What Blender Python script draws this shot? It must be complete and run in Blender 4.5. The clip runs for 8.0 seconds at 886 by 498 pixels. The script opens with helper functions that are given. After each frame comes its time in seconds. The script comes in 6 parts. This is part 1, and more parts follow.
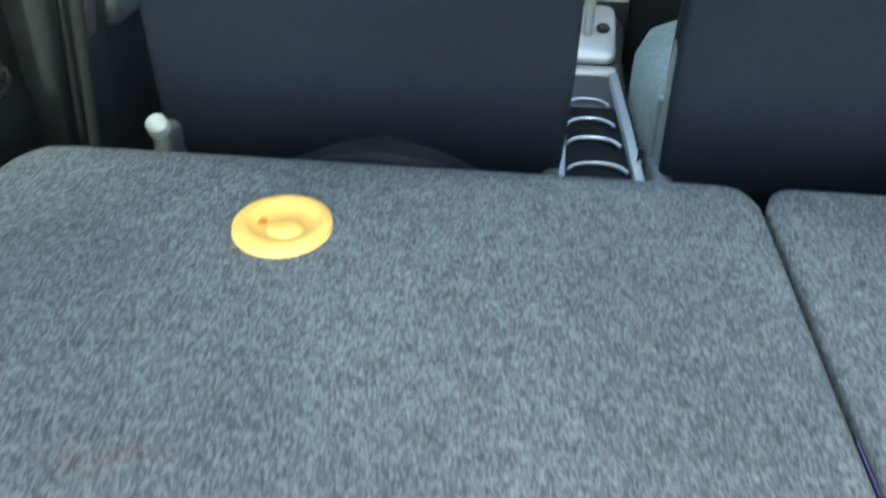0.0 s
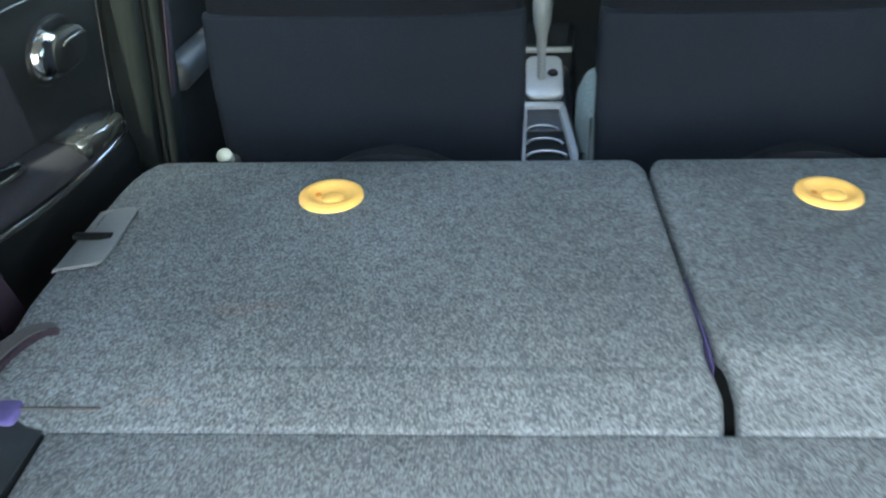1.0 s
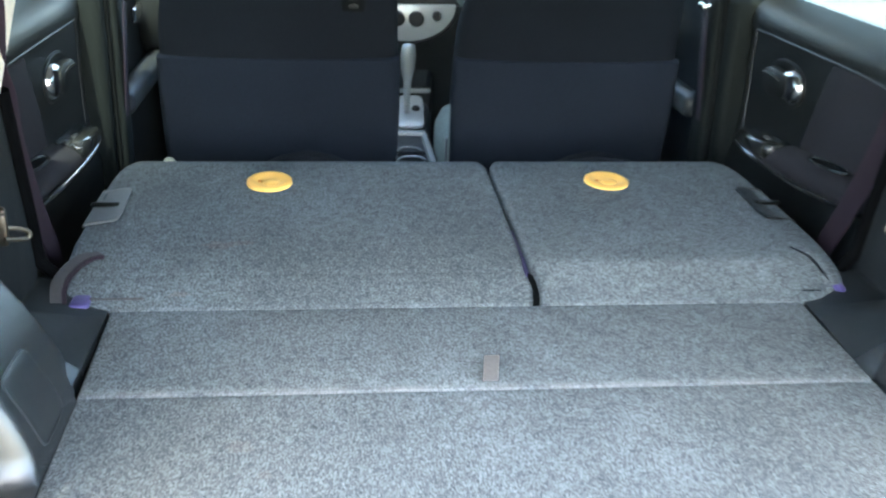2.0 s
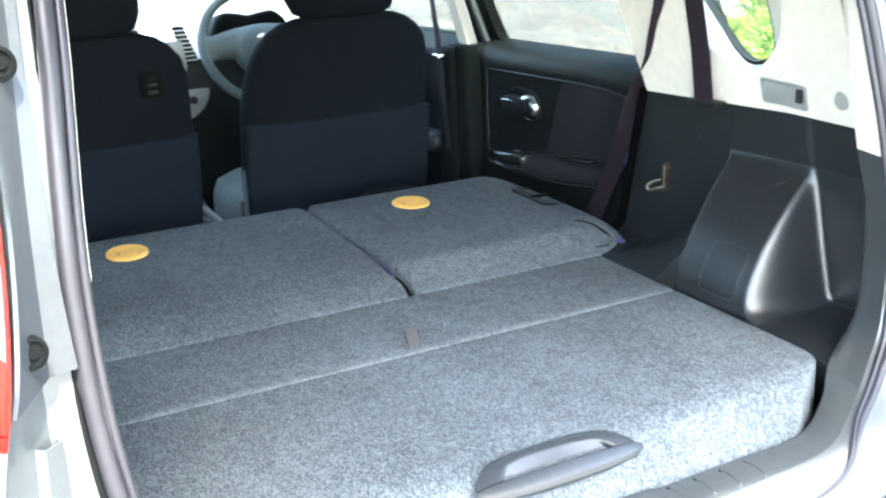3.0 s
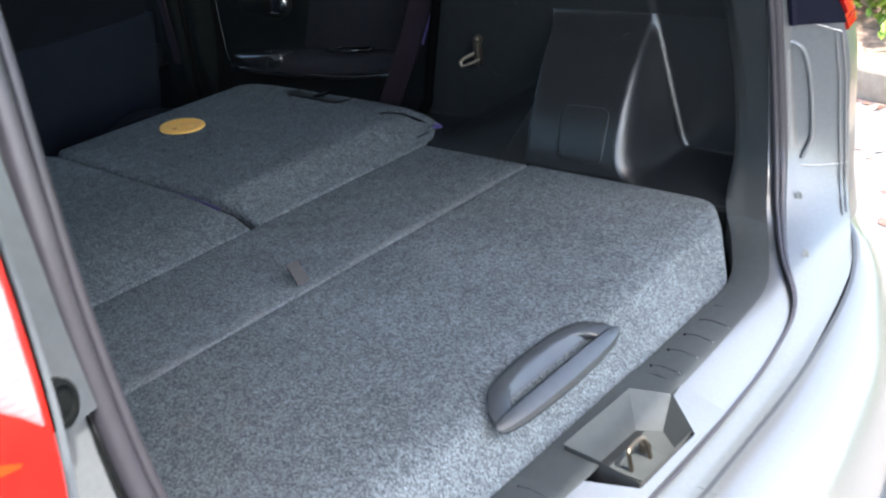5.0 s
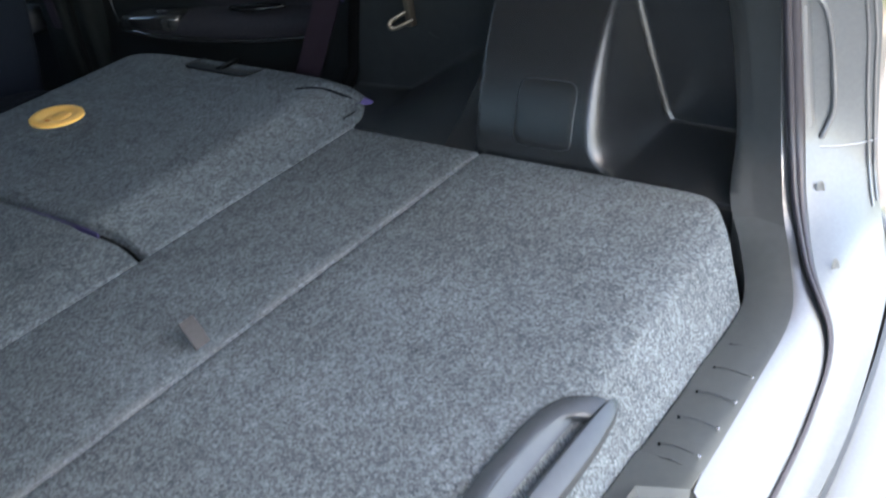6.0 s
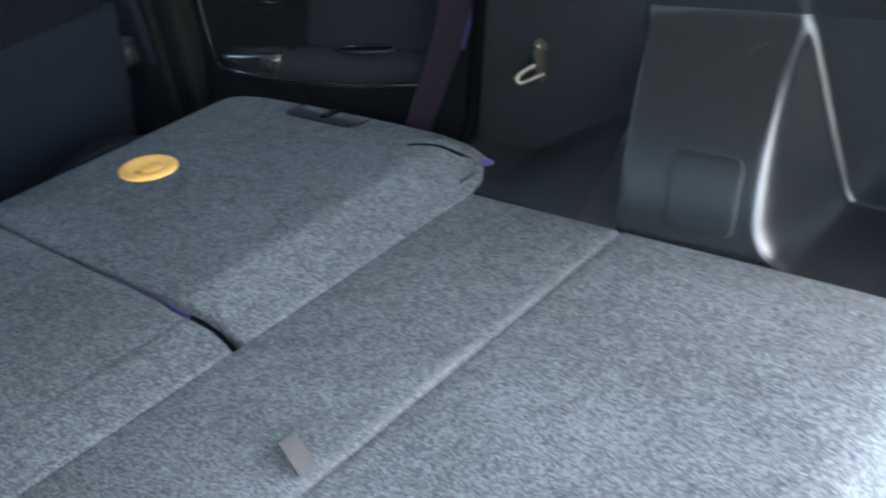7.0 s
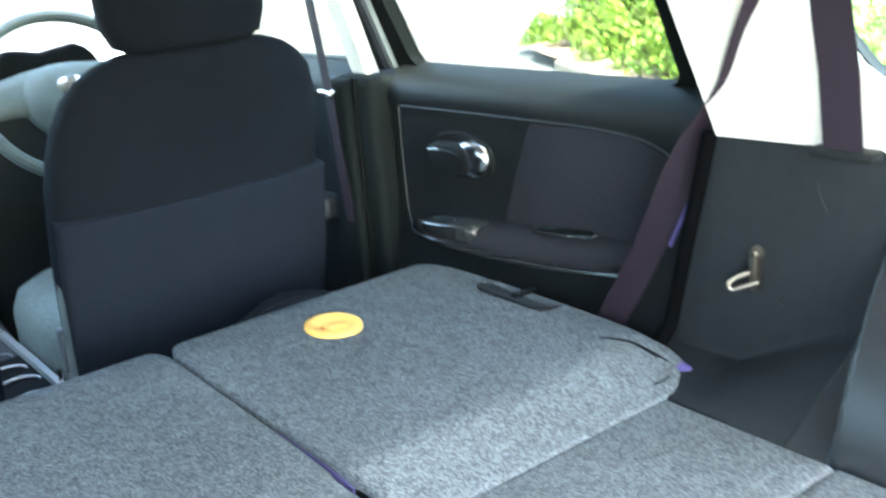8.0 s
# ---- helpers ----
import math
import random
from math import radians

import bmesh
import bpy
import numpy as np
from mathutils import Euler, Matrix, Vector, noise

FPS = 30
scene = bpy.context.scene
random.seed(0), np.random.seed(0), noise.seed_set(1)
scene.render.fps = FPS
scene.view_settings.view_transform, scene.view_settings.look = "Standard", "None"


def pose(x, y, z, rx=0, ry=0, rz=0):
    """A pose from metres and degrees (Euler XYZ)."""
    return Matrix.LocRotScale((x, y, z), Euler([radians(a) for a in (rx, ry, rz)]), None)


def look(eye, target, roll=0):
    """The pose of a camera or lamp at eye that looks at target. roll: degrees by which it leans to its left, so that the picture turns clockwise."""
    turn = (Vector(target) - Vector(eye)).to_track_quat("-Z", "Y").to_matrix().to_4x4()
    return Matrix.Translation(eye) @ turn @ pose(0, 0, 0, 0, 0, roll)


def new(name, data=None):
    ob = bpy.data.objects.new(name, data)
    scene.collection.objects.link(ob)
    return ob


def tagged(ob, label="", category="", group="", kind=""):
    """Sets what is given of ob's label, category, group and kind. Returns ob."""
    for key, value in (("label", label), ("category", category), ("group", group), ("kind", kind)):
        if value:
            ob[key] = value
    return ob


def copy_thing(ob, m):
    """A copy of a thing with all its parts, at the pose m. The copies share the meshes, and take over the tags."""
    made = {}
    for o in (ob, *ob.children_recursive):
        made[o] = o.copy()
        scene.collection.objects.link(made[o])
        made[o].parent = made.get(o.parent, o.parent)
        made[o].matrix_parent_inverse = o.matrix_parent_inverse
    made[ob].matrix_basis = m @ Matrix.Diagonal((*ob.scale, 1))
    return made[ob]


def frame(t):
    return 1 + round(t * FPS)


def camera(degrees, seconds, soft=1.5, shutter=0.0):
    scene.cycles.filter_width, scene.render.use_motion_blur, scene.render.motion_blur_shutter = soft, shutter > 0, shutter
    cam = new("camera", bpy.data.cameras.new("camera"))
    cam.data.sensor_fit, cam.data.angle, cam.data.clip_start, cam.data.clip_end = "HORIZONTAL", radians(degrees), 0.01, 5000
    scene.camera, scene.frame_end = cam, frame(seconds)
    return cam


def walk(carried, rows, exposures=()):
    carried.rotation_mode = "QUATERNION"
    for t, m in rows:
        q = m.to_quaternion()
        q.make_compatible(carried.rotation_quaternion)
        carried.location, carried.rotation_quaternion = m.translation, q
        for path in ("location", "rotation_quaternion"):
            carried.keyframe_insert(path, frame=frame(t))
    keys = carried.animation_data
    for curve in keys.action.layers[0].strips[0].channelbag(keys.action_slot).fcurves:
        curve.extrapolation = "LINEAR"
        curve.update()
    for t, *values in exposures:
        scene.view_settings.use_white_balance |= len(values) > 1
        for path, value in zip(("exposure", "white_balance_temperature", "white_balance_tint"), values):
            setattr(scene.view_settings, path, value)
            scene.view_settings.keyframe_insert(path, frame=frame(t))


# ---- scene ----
cam = camera(46.9, 8.0, soft=2.2, shutter=0.4)
PATH = [
    (0, (-0.143, 0.332, 1.140), (-0.231, 2.073, 0.159), 2.3),
    (0.3, (-0.109, 0.224, 1.118), (-0.284, 1.963, 0.144), 0.5),
    (0.5, (-0.110, 0.140, 1.146), (-0.263, 1.883, 0.177), -0.4),
    (0.8, (-0.115, -0.028, 1.204), (-0.229, 1.760, 0.314), -0.1),
    (1, (-0.111, -0.139, 1.230), (-0.203, 1.669, 0.379), -1.4),
    (1.2, (-0.130, -0.251, 1.251), (-0.135, 1.562, 0.407), -0.7),
    (2.3, (-0.267, -0.860, 1.347), (0.071, 0.985, 0.653), 1.0),
    (2.5, (-0.362, -0.915, 1.340), (0.147, 0.905, 0.685), -0.9),
    (2.8, (-0.537, -0.957, 1.329), (0.216, 0.794, 0.720), -3.3),
    (3, (-0.604, -0.973, 1.327), (0.230, 0.743, 0.727), -3.0),
    (3.3, (-0.697, -0.983, 1.315), (0.292, 0.647, 0.704), -3.9),
    (3.5, (-0.780, -0.988, 1.308), (0.319, 0.564, 0.687), -5.0),
    (3.8, (-0.875, -0.957, 1.322), (0.310, 0.511, 0.660), -4.1),
    (4, (-0.901, -0.922, 1.322), (0.305, 0.519, 0.637), -3.8),
    (4.2, (-0.906, -0.853, 1.313), (0.348, 0.537, 0.612), -4.7),
    (4.5, (-0.892, -0.768, 1.314), (0.426, 0.545, 0.581), -8.3),
    (4.7, (-0.865, -0.703, 1.313), (0.483, 0.555, 0.540), -7.1),
    (5.8, (-0.543, -0.431, 1.274), (0.745, 0.748, 0.300), -9.5),
    (6, (-0.516, -0.403, 1.287), (0.803, 0.724, 0.292), -9.4),
    (6.2, (-0.493, -0.369, 1.285), (0.852, 0.760, 0.327), -9.9),
    (6.5, (-0.458, -0.317, 1.283), (0.910, 0.764, 0.302), -9.0),
    (7, (-0.400, -0.237, 1.288), (0.838, 1.015, 0.339), -9.9),
    (7.2, (-0.374, -0.218, 1.288), (0.798, 1.110, 0.359), -10.2),
    (7.5, (-0.364, -0.190, 1.291), (0.772, 1.205, 0.416), -9.6),
    (7.8, (-0.367, -0.171, 1.303), (0.773, 1.312, 0.590), -6.8),
    (8, (-0.382, -0.165, 1.286), (0.748, 1.370, 0.680), -5.6),
]
EXPOSURES = [(0.0, 5.0, 7100, -2), (0.5, 4.8, 7100, 0), (1.0, 4.5, 7000, 1), (1.5, 4.35, 6900, 2), (2.5, 4.25, 6750, 1), (3.5, 3.58, 6700, 5), (4.5, 2.75, 6600, 8), (6.0, 3.0, 6850, 8), (6.5, 3.25, 6900, 8), (7.0, 3.7, 6750, 6), (7.5, 4.1, 6650, 2), (8.0, 4.95, 6750, 0)]
walk(cam, [(t, look(eye, target, roll)) for t, eye, target, roll in PATH], EXPOSURES)

# ---- light ----
world = bpy.data.worlds.new("sky")
scene.world = world
world.use_nodes = True
wn = world.node_tree.nodes
sky = wn.new("ShaderNodeTexSky")
sky.sky_type = "NISHITA"
sky.sun_disc = False
sky.sun_elevation = radians(55.5)
sky.sun_rotation = radians(188.4)
sky.air_density, sky.dust_density, sky.ozone_density = 1.0, 2.6, 1.0
wn["Background"].inputs["Strength"].default_value = 0.15
world.node_tree.links.new(sky.outputs[0], wn["Background"].inputs["Color"])
sun_lamp = bpy.data.lights.new("sun", "SUN")
sun_lamp.energy = 2.1
sun_lamp.angle = radians(1.0)
sun_lamp.color = (1.0, 0.95, 0.88)
sun_ob = new("sun", sun_lamp)
sun_ob.matrix_world = look((-0.9, -6.12, 9.0), (0, 0, 0))


# ---- materials ----
def rgb(h):
    return (h[0], h[1], h[2], 1.0)


def make_mat(name, color, rough=0.5, metal=0.0, spec=0.5, var=0.15, scale=40.0, bump=0.0, bump_scale=400.0, coat=0.0, large=2.5):
    """A surface with variation at two scales, and fine relief."""
    m = bpy.data.materials.new(name)
    m.use_nodes = True
    nt = m.node_tree
    b = nt.nodes["Principled BSDF"]
    tc = nt.nodes.new("ShaderNodeTexCoord")
    n1 = nt.nodes.new("ShaderNodeTexNoise")
    n1.inputs["Scale"].default_value = scale
    n1.inputs["Detail"].default_value = 4
    n2 = nt.nodes.new("ShaderNodeTexNoise")
    n2.inputs["Scale"].default_value = large
    n2.inputs["Detail"].default_value = 3
    add = nt.nodes.new("ShaderNodeMath")
    add.operation = "ADD"
    ramp = nt.nodes.new("ShaderNodeMapRange")
    ramp.inputs["From Min"].default_value, ramp.inputs["From Max"].default_value = 0.7, 1.3
    ramp.inputs["To Min"].default_value, ramp.inputs["To Max"].default_value = 1 - var, 1 + var
    mul = nt.nodes.new("ShaderNodeVectorMath")
    mul.operation = "SCALE"
    mul.inputs[0].default_value = color[:3]
    L = nt.links.new
    L(tc.outputs["Object"], n1.inputs["Vector"])
    L(tc.outputs["Object"], n2.inputs["Vector"])
    L(n1.outputs["Fac"], add.inputs[0])
    L(n2.outputs["Fac"], add.inputs[1])
    L(add.outputs[0], ramp.inputs["Value"])
    L(ramp.outputs[0], mul.inputs["Scale"])
    L(mul.outputs[0], b.inputs["Base Color"])
    b.inputs["Roughness"].default_value = rough
    b.inputs["Metallic"].default_value = metal
    b.inputs["Specular IOR Level"].default_value = spec
    b.inputs["Coat Weight"].default_value = coat
    b.inputs["Coat Roughness"].default_value = 0.06
    if bump:
        n3 = nt.nodes.new("ShaderNodeTexNoise")
        n3.inputs["Scale"].default_value = bump_scale
        n3.inputs["Detail"].default_value = 3
        bp = nt.nodes.new("ShaderNodeBump")
        bp.inputs["Strength"].default_value = bump
        bp.inputs["Distance"].default_value = 0.002
        L(tc.outputs["Object"], n3.inputs["Vector"])
        L(n3.outputs["Fac"], bp.inputs["Height"])
        L(bp.outputs[0], b.inputs["Normal"])
    return m


def make_carpet(name, dark, light, worn=0.0, fold=None):
    """Needled carpet: flecks of dark and light fibre, worn lighter in broad patches."""
    m = bpy.data.materials.new(name)
    m.use_nodes = True
    nt = m.node_tree
    L = nt.links.new
    b = nt.nodes["Principled BSDF"]
    tc = nt.nodes.new("ShaderNodeTexCoord")
    mp = nt.nodes.new("ShaderNodeMapping")
    mp.inputs["Scale"].default_value = (1.0, 0.62, 1.0)
    mp.inputs["Rotation"].default_value = (0, 0, 0.12)
    L(tc.outputs["Object"], mp.inputs["Vector"])
    n1 = nt.nodes.new("ShaderNodeTexNoise")
    n1.inputs["Scale"].default_value = 360
    n1.inputs["Detail"].default_value = 6
    n1.inputs["Roughness"].default_value = 0.85
    n2 = nt.nodes.new("ShaderNodeTexNoise")
    n2.inputs["Scale"].default_value = 900
    n2.inputs["Detail"].default_value = 2
    n3 = nt.nodes.new("ShaderNodeTexNoise")
    n3.inputs["Scale"].default_value = 5
    n3.inputs["Detail"].default_value = 4
    for n in (n1, n2, n3):
        L(mp.outputs[0], n.inputs["Vector"])
    # single fibres of random tone
    mpv = nt.nodes.new("ShaderNodeMapping")
    mpv.inputs["Scale"].default_value = (1.0, 0.55, 1.0)
    mpv.inputs["Rotation"].default_value = (0, 0, 0.25)
    L(tc.outputs["Object"], mpv.inputs["Vector"])
    vor = nt.nodes.new("ShaderNodeTexVoronoi")
    vor.inputs["Scale"].default_value = 640
    L(mpv.outputs[0], vor.inputs["Vector"])
    sepc = nt.nodes.new("ShaderNodeSeparateColor")
    L(vor.outputs["Color"], sepc.inputs[0])
    mix0 = nt.nodes.new("ShaderNodeMath")
    mix0.operation = "MULTIPLY_ADD"
    mix0.inputs[1].default_value = 0.50
    L(sepc.outputs[0], mix0.inputs[0])
    L(n1.outputs["Fac"], mix0.inputs[2])
    mix1 = nt.nodes.new("ShaderNodeMath")
    mix1.operation = "MULTIPLY_ADD"
    mix1.inputs[1].default_value = 0.4
    L(n2.outputs["Fac"], mix1.inputs[0])
    L(mix0.outputs[0], mix1.inputs[2])
    ramp = nt.nodes.new("ShaderNodeValToRGB")
    ramp.color_ramp.elements[0].position, ramp.color_ramp.elements[0].color = 0.60, rgb(dark)
    ramp.color_ramp.elements[1].position, ramp.color_ramp.elements[1].color = 1.0, rgb(light)
    mid = ramp.color_ramp.elements.new(0.80)
    mid.color = rgb([a + 0.38 * (c - a) for a, c in zip(dark, light)])
    fit_ = nt.nodes.new("ShaderNodeMapRange")
    fit_.inputs["From Min"].default_value, fit_.inputs["From Max"].default_value = 0.52, 1.38
    fit_.inputs["To Min"].default_value, fit_.inputs["To Max"].default_value = 0.60, 1.0
    L(mix1.outputs[0], fit_.inputs["Value"])
    L(fit_.outputs[0], ramp.inputs[0])
    mr = nt.nodes.new("ShaderNodeMapRange")
    mr.inputs["From Min"].default_value, mr.inputs["From Max"].default_value = 0.35, 0.7
    mr.inputs["To Min"].default_value, mr.inputs["To Max"].default_value = 0.85, 1.15 + worn
    L(n3.outputs["Fac"], mr.inputs["Value"])
    # clouded tone, a few centimetres across
    n5 = nt.nodes.new("ShaderNodeTexNoise")
    n5.inputs["Scale"].default_value = 55
    n5.inputs["Detail"].default_value = 3
    L(tc.outputs["Object"], n5.inputs["Vector"])
    mr5 = nt.nodes.new("ShaderNodeMapRange")
    mr5.inputs["From Min"].default_value, mr5.inputs["From Max"].default_value = 0.3, 0.7
    mr5.inputs["To Min"].default_value, mr5.inputs["To Max"].default_value = 0.88, 1.12
    L(n5.outputs["Fac"], mr5.inputs["Value"])
    tone = nt.nodes.new("ShaderNodeMath")
    tone.operation = "MULTIPLY"
    L(mr.outputs[0], tone.inputs[0])
    L(mr5.outputs[0], tone.inputs[1])
    sc = nt.nodes.new("ShaderNodeVectorMath")
    sc.operation = "SCALE"
    L(ramp.outputs[0], sc.inputs[0])
    L(tone.outputs[0], sc.inputs["Scale"])
    base = sc.outputs[0]
    if fold is not None:
        # fibres rubbed pale along the fold
        sep = nt.nodes.new("ShaderNodeSeparateXYZ")
        L(tc.outputs["Object"], sep.inputs[0])
        dist = nt.nodes.new("ShaderNodeMath")
        dist.operation = "SUBTRACT"
        dist.inputs[1].default_value = fold
        L(sep.outputs["Y"], dist.inputs[0])
        ab = nt.nodes.new("ShaderNodeMath")
        ab.operation = "ABSOLUTE"
        L(dist.outputs[0], ab.inputs[0])
        band = nt.nodes.new("ShaderNodeMapRange")
        band.inputs["From Min"].default_value, band.inputs["From Max"].default_value = 0.010, 0.002
        band.inputs["To Min"].default_value, band.inputs["To Max"].default_value = 0.0, 0.55
        L(ab.outputs[0], band.inputs["Value"])
        n4 = nt.nodes.new("ShaderNodeTexNoise")
        n4.inputs["Scale"].default_value = 22
        n4.inputs["Detail"].default_value = 5
        L(tc.outputs["Object"], n4.inputs["Vector"])
        mr2 = nt.nodes.new("ShaderNodeMapRange")
        mr2.inputs["From Min"].default_value, mr2.inputs["From Max"].default_value = 0.30, 0.65
        L(n4.outputs["Fac"], mr2.inputs["Value"])
        mu = nt.nodes.new("ShaderNodeMath")
        mu.operation = "MULTIPLY"
        L(band.outputs[0], mu.inputs[0])
        L(mr2.outputs[0], mu.inputs[1])
        mixw = nt.nodes.new("ShaderNodeMix")
        mixw.data_type = "RGBA"
        mixw.inputs[7].default_value = (0.20, 0.205, 0.21, 1)
        L(mu.outputs[0], mixw.inputs[0])
        L(base, mixw.inputs[6])
        base = mixw.outputs[2]
    L(base, b.inputs["Base Color"])
    b.inputs["Roughness"].default_value = 0.95
    b.inputs["Specular IOR Level"].default_value = 0.15
    b.inputs["Sheen Weight"].default_value = 0.0
    bp = nt.nodes.new("ShaderNodeBump")
    bp.inputs["Strength"].default_value = 0.35
    bp.inputs["Distance"].default_value = 0.002
    L(mix1.outputs[0], bp.inputs["Height"])
    L(bp.outputs[0], b.inputs["Normal"])
    return m


def make_glass(name, tint, gloss=0.06):
    m = bpy.data.materials.new(name)
    m.use_nodes = True
    nt = m.node_tree
    nt.nodes.remove(nt.nodes["Principled BSDF"])
    out = nt.nodes["Material Output"]
    tr = nt.nodes.new("ShaderNodeBsdfTransparent")
    tr.inputs["Color"].default_value = rgb(tint)
    gl = nt.nodes.new("ShaderNodeBsdfGlossy")
    gl.inputs["Roughness"].default_value = 0.02
    mx = nt.nodes.new("ShaderNodeMixShader")
    mx.inputs[0].default_value = gloss
    nt.links.new(tr.outputs[0], mx.inputs[1])
    nt.links.new(gl.outputs[0], mx.inputs[2])
    nt.links.new(mx.outputs[0], out.inputs["Surface"])
    return m


def make_lens(name, color, spread=0.4):
    m = make_mat(name, color, rough=0.14, spec=0.14, var=0.1, scale=60, coat=0.0)
    b = m.node_tree.nodes["Principled BSDF"]
    b.inputs["Subsurface Weight"].default_value = spread * 0.5
    b.inputs["Subsurface Radius"].default_value = (0.02, 0.01, 0.01)
    # moulded prisms behind the smooth face
    nt = m.node_tree
    tc = nt.nodes.new("ShaderNodeTexCoord")
    mp = nt.nodes.new("ShaderNodeMapping")
    mp.inputs["Rotation"].default_value = (0.0, 0.6, 0.3)
    wv = nt.nodes.new("ShaderNodeTexWave")
    wv.inputs["Scale"].default_value = 150
    wv.inputs["Distortion"].default_value = 0.6
    mr = nt.nodes.new("ShaderNodeMapRange")
    mr.inputs["To Min"].default_value, mr.inputs["To Max"].default_value = 0.86, 1.04
    sc = nt.nodes.new("ShaderNodeVectorMath")
    sc.operation = "SCALE"
    src = b.inputs["Base Color"].links[0].from_socket
    nt.links.new(tc.outputs["Object"], mp.inputs["Vector"])
    nt.links.new(mp.outputs[0], wv.inputs["Vector"])
    nt.links.new(wv.outputs["Fac"], mr.inputs["Value"])
    nt.links.new(mr.outputs[0], sc.inputs["Scale"])
    nt.links.new(src, sc.inputs[0])
    nt.links.new(sc.outputs[0], b.inputs["Base Color"])
    return m


def make_fluted(name, pale, deep):
    """Clear lens over a faceted reflector that carries patches of the red beside it."""
    m = make_lens(name, pale)
    nt = m.node_tree
    b = nt.nodes["Principled BSDF"]
    tc = nt.nodes.new("ShaderNodeTexCoord")
    n = nt.nodes.new("ShaderNodeTexNoise")
    n.inputs["Scale"].default_value = 13
    n.inputs["Detail"].default_value = 3
    w = nt.nodes.new("ShaderNodeTexWave")
    w.inputs["Scale"].default_value = 60
    w.inputs["Distortion"].default_value = 1.5
    w.bands_direction = "Z"
    r = nt.nodes.new("ShaderNodeValToRGB")
    r.color_ramp.elements[0].position, r.color_ramp.elements[0].color = 0.42, rgb(pale)
    r.color_ramp.elements[1].position, r.color_ramp.elements[1].color = 0.66, rgb(deep)
    bp = nt.nodes.new("ShaderNodeBump")
    bp.inputs["Strength"].default_value = 0.25
    bp.inputs["Distance"].default_value = 0.001
    L = nt.links.new
    L(tc.outputs["Object"], n.inputs["Vector"])
    L(tc.outputs["Object"], w.inputs["Vector"])
    L(n.outputs["Fac"], r.inputs[0])
    L(r.outputs[0], b.inputs["Base Color"])
    L(w.outputs["Fac"], bp.inputs["Height"])
    L(bp.outputs[0], b.inputs["Normal"])
    return m


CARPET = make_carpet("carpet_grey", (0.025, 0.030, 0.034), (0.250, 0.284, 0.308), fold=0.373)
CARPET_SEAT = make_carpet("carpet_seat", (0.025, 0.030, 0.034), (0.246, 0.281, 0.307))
FABRIC = make_mat("fabric_black", (0.0086, 0.0107, 0.0148), rough=0.95, spec=0.08, var=0.3, scale=500, bump=0.6, bump_scale=900)
FABRIC_NAVY = make_mat("fabric_navy", (0.0134, 0.0176, 0.0266), rough=0.95, spec=0.08, var=0.25, scale=450, bump=0.5, bump_scale=800)
FABRIC_DOOR = make_mat("fabric_door", (0.023, 0.023, 0.030), rough=0.9, spec=0.2, var=0.35, scale=220, bump=0.6, bump_scale=500)
# seat fabric lightened to hold the daylight that falls on the cushions
CUSHION_LIT = make_mat("fabric_cushion_lit", (0.145, 0.176, 0.166), rough=0.85, var=0.3, scale=120, bump=0.3)
PLASTIC = make_mat("plastic_black", (0.0088, 0.0102, 0.0112), rough=0.5, spec=0.32, var=0.15, scale=80, bump=0.25, bump_scale=1400)
PLASTIC_WALL = make_mat("plastic_side_black", (0.0130, 0.0155, 0.0180), rough=0.5, spec=0.32, var=0.22, scale=60, bump=0.25, bump_scale=1400)
# near-black that puts the door gap's shade into the seal's colour
DOOR_GAP_SHADE = make_mat("door_gap_shade", (0.0022, 0.0024, 0.0028), rough=0.9, spec=0.03, var=0.2, scale=90)
PLASTIC_PILLAR = make_mat("plastic_pillar", (0.0085, 0.0110, 0.0112), rough=0.75, spec=0.1, var=0.12, scale=70, bump=0.2, bump_scale=1200)
PLASTIC_SHINE = make_mat("plastic_trim", (0.0165, 0.0190, 0.0220), rough=0.26, spec=0.9, var=0.2, scale=60, bump=0.12, bump_scale=1200)
PLASTIC_GREY = make_mat("plastic_grey", (0.11, 0.12, 0.13), rough=0.5, var=0.12, scale=90, bump=0.2, bump_scale=1200)
# one trim plastic: the sill's tone, then a darker copy for the shaded pillar
PLASTIC_SLATE = make_mat("plastic_trim_slate", (0.060, 0.067, 0.070), rough=0.42, var=0.1, scale=90, bump=0.2, bump_scale=1200)
TRIM_SHADED = make_mat("plastic_trim_shaded", (0.046, 0.051, 0.054), rough=0.42, var=0.1, scale=90, bump=0.2, bump_scale=1200)
HANDLE = make_mat("plastic_handle", (0.036, 0.041, 0.047), rough=0.26, spec=0.7, var=0.1, scale=90, bump=0.15, bump_scale=1300)
PLASTIC_DARK = make_mat("plastic_slate", (0.034, 0.0385, 0.0435), rough=0.4, var=0.12, scale=90, bump=0.2, bump_scale=1200)
CREAM = make_mat("plastic_cream", (0.84, 0.79, 0.70), rough=0.55, var=0.06, scale=50, bump=0.15, bump_scale=1000)
HEADLINER = make_mat("headliner", (0.33, 0.325, 0.31), rough=0.95, var=0.08, scale=200, bump=0.3)
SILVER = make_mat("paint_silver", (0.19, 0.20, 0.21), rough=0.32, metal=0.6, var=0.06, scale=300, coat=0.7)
# body silver again, darkened to carry the shade inside the jamb
JAMB_SHADED = make_mat("silver_jamb_shaded", (0.128, 0.141, 0.150), rough=0.34, metal=0.35, var=0.08, scale=200, coat=0.25)
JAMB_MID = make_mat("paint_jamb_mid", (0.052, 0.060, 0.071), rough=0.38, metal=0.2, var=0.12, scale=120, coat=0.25)
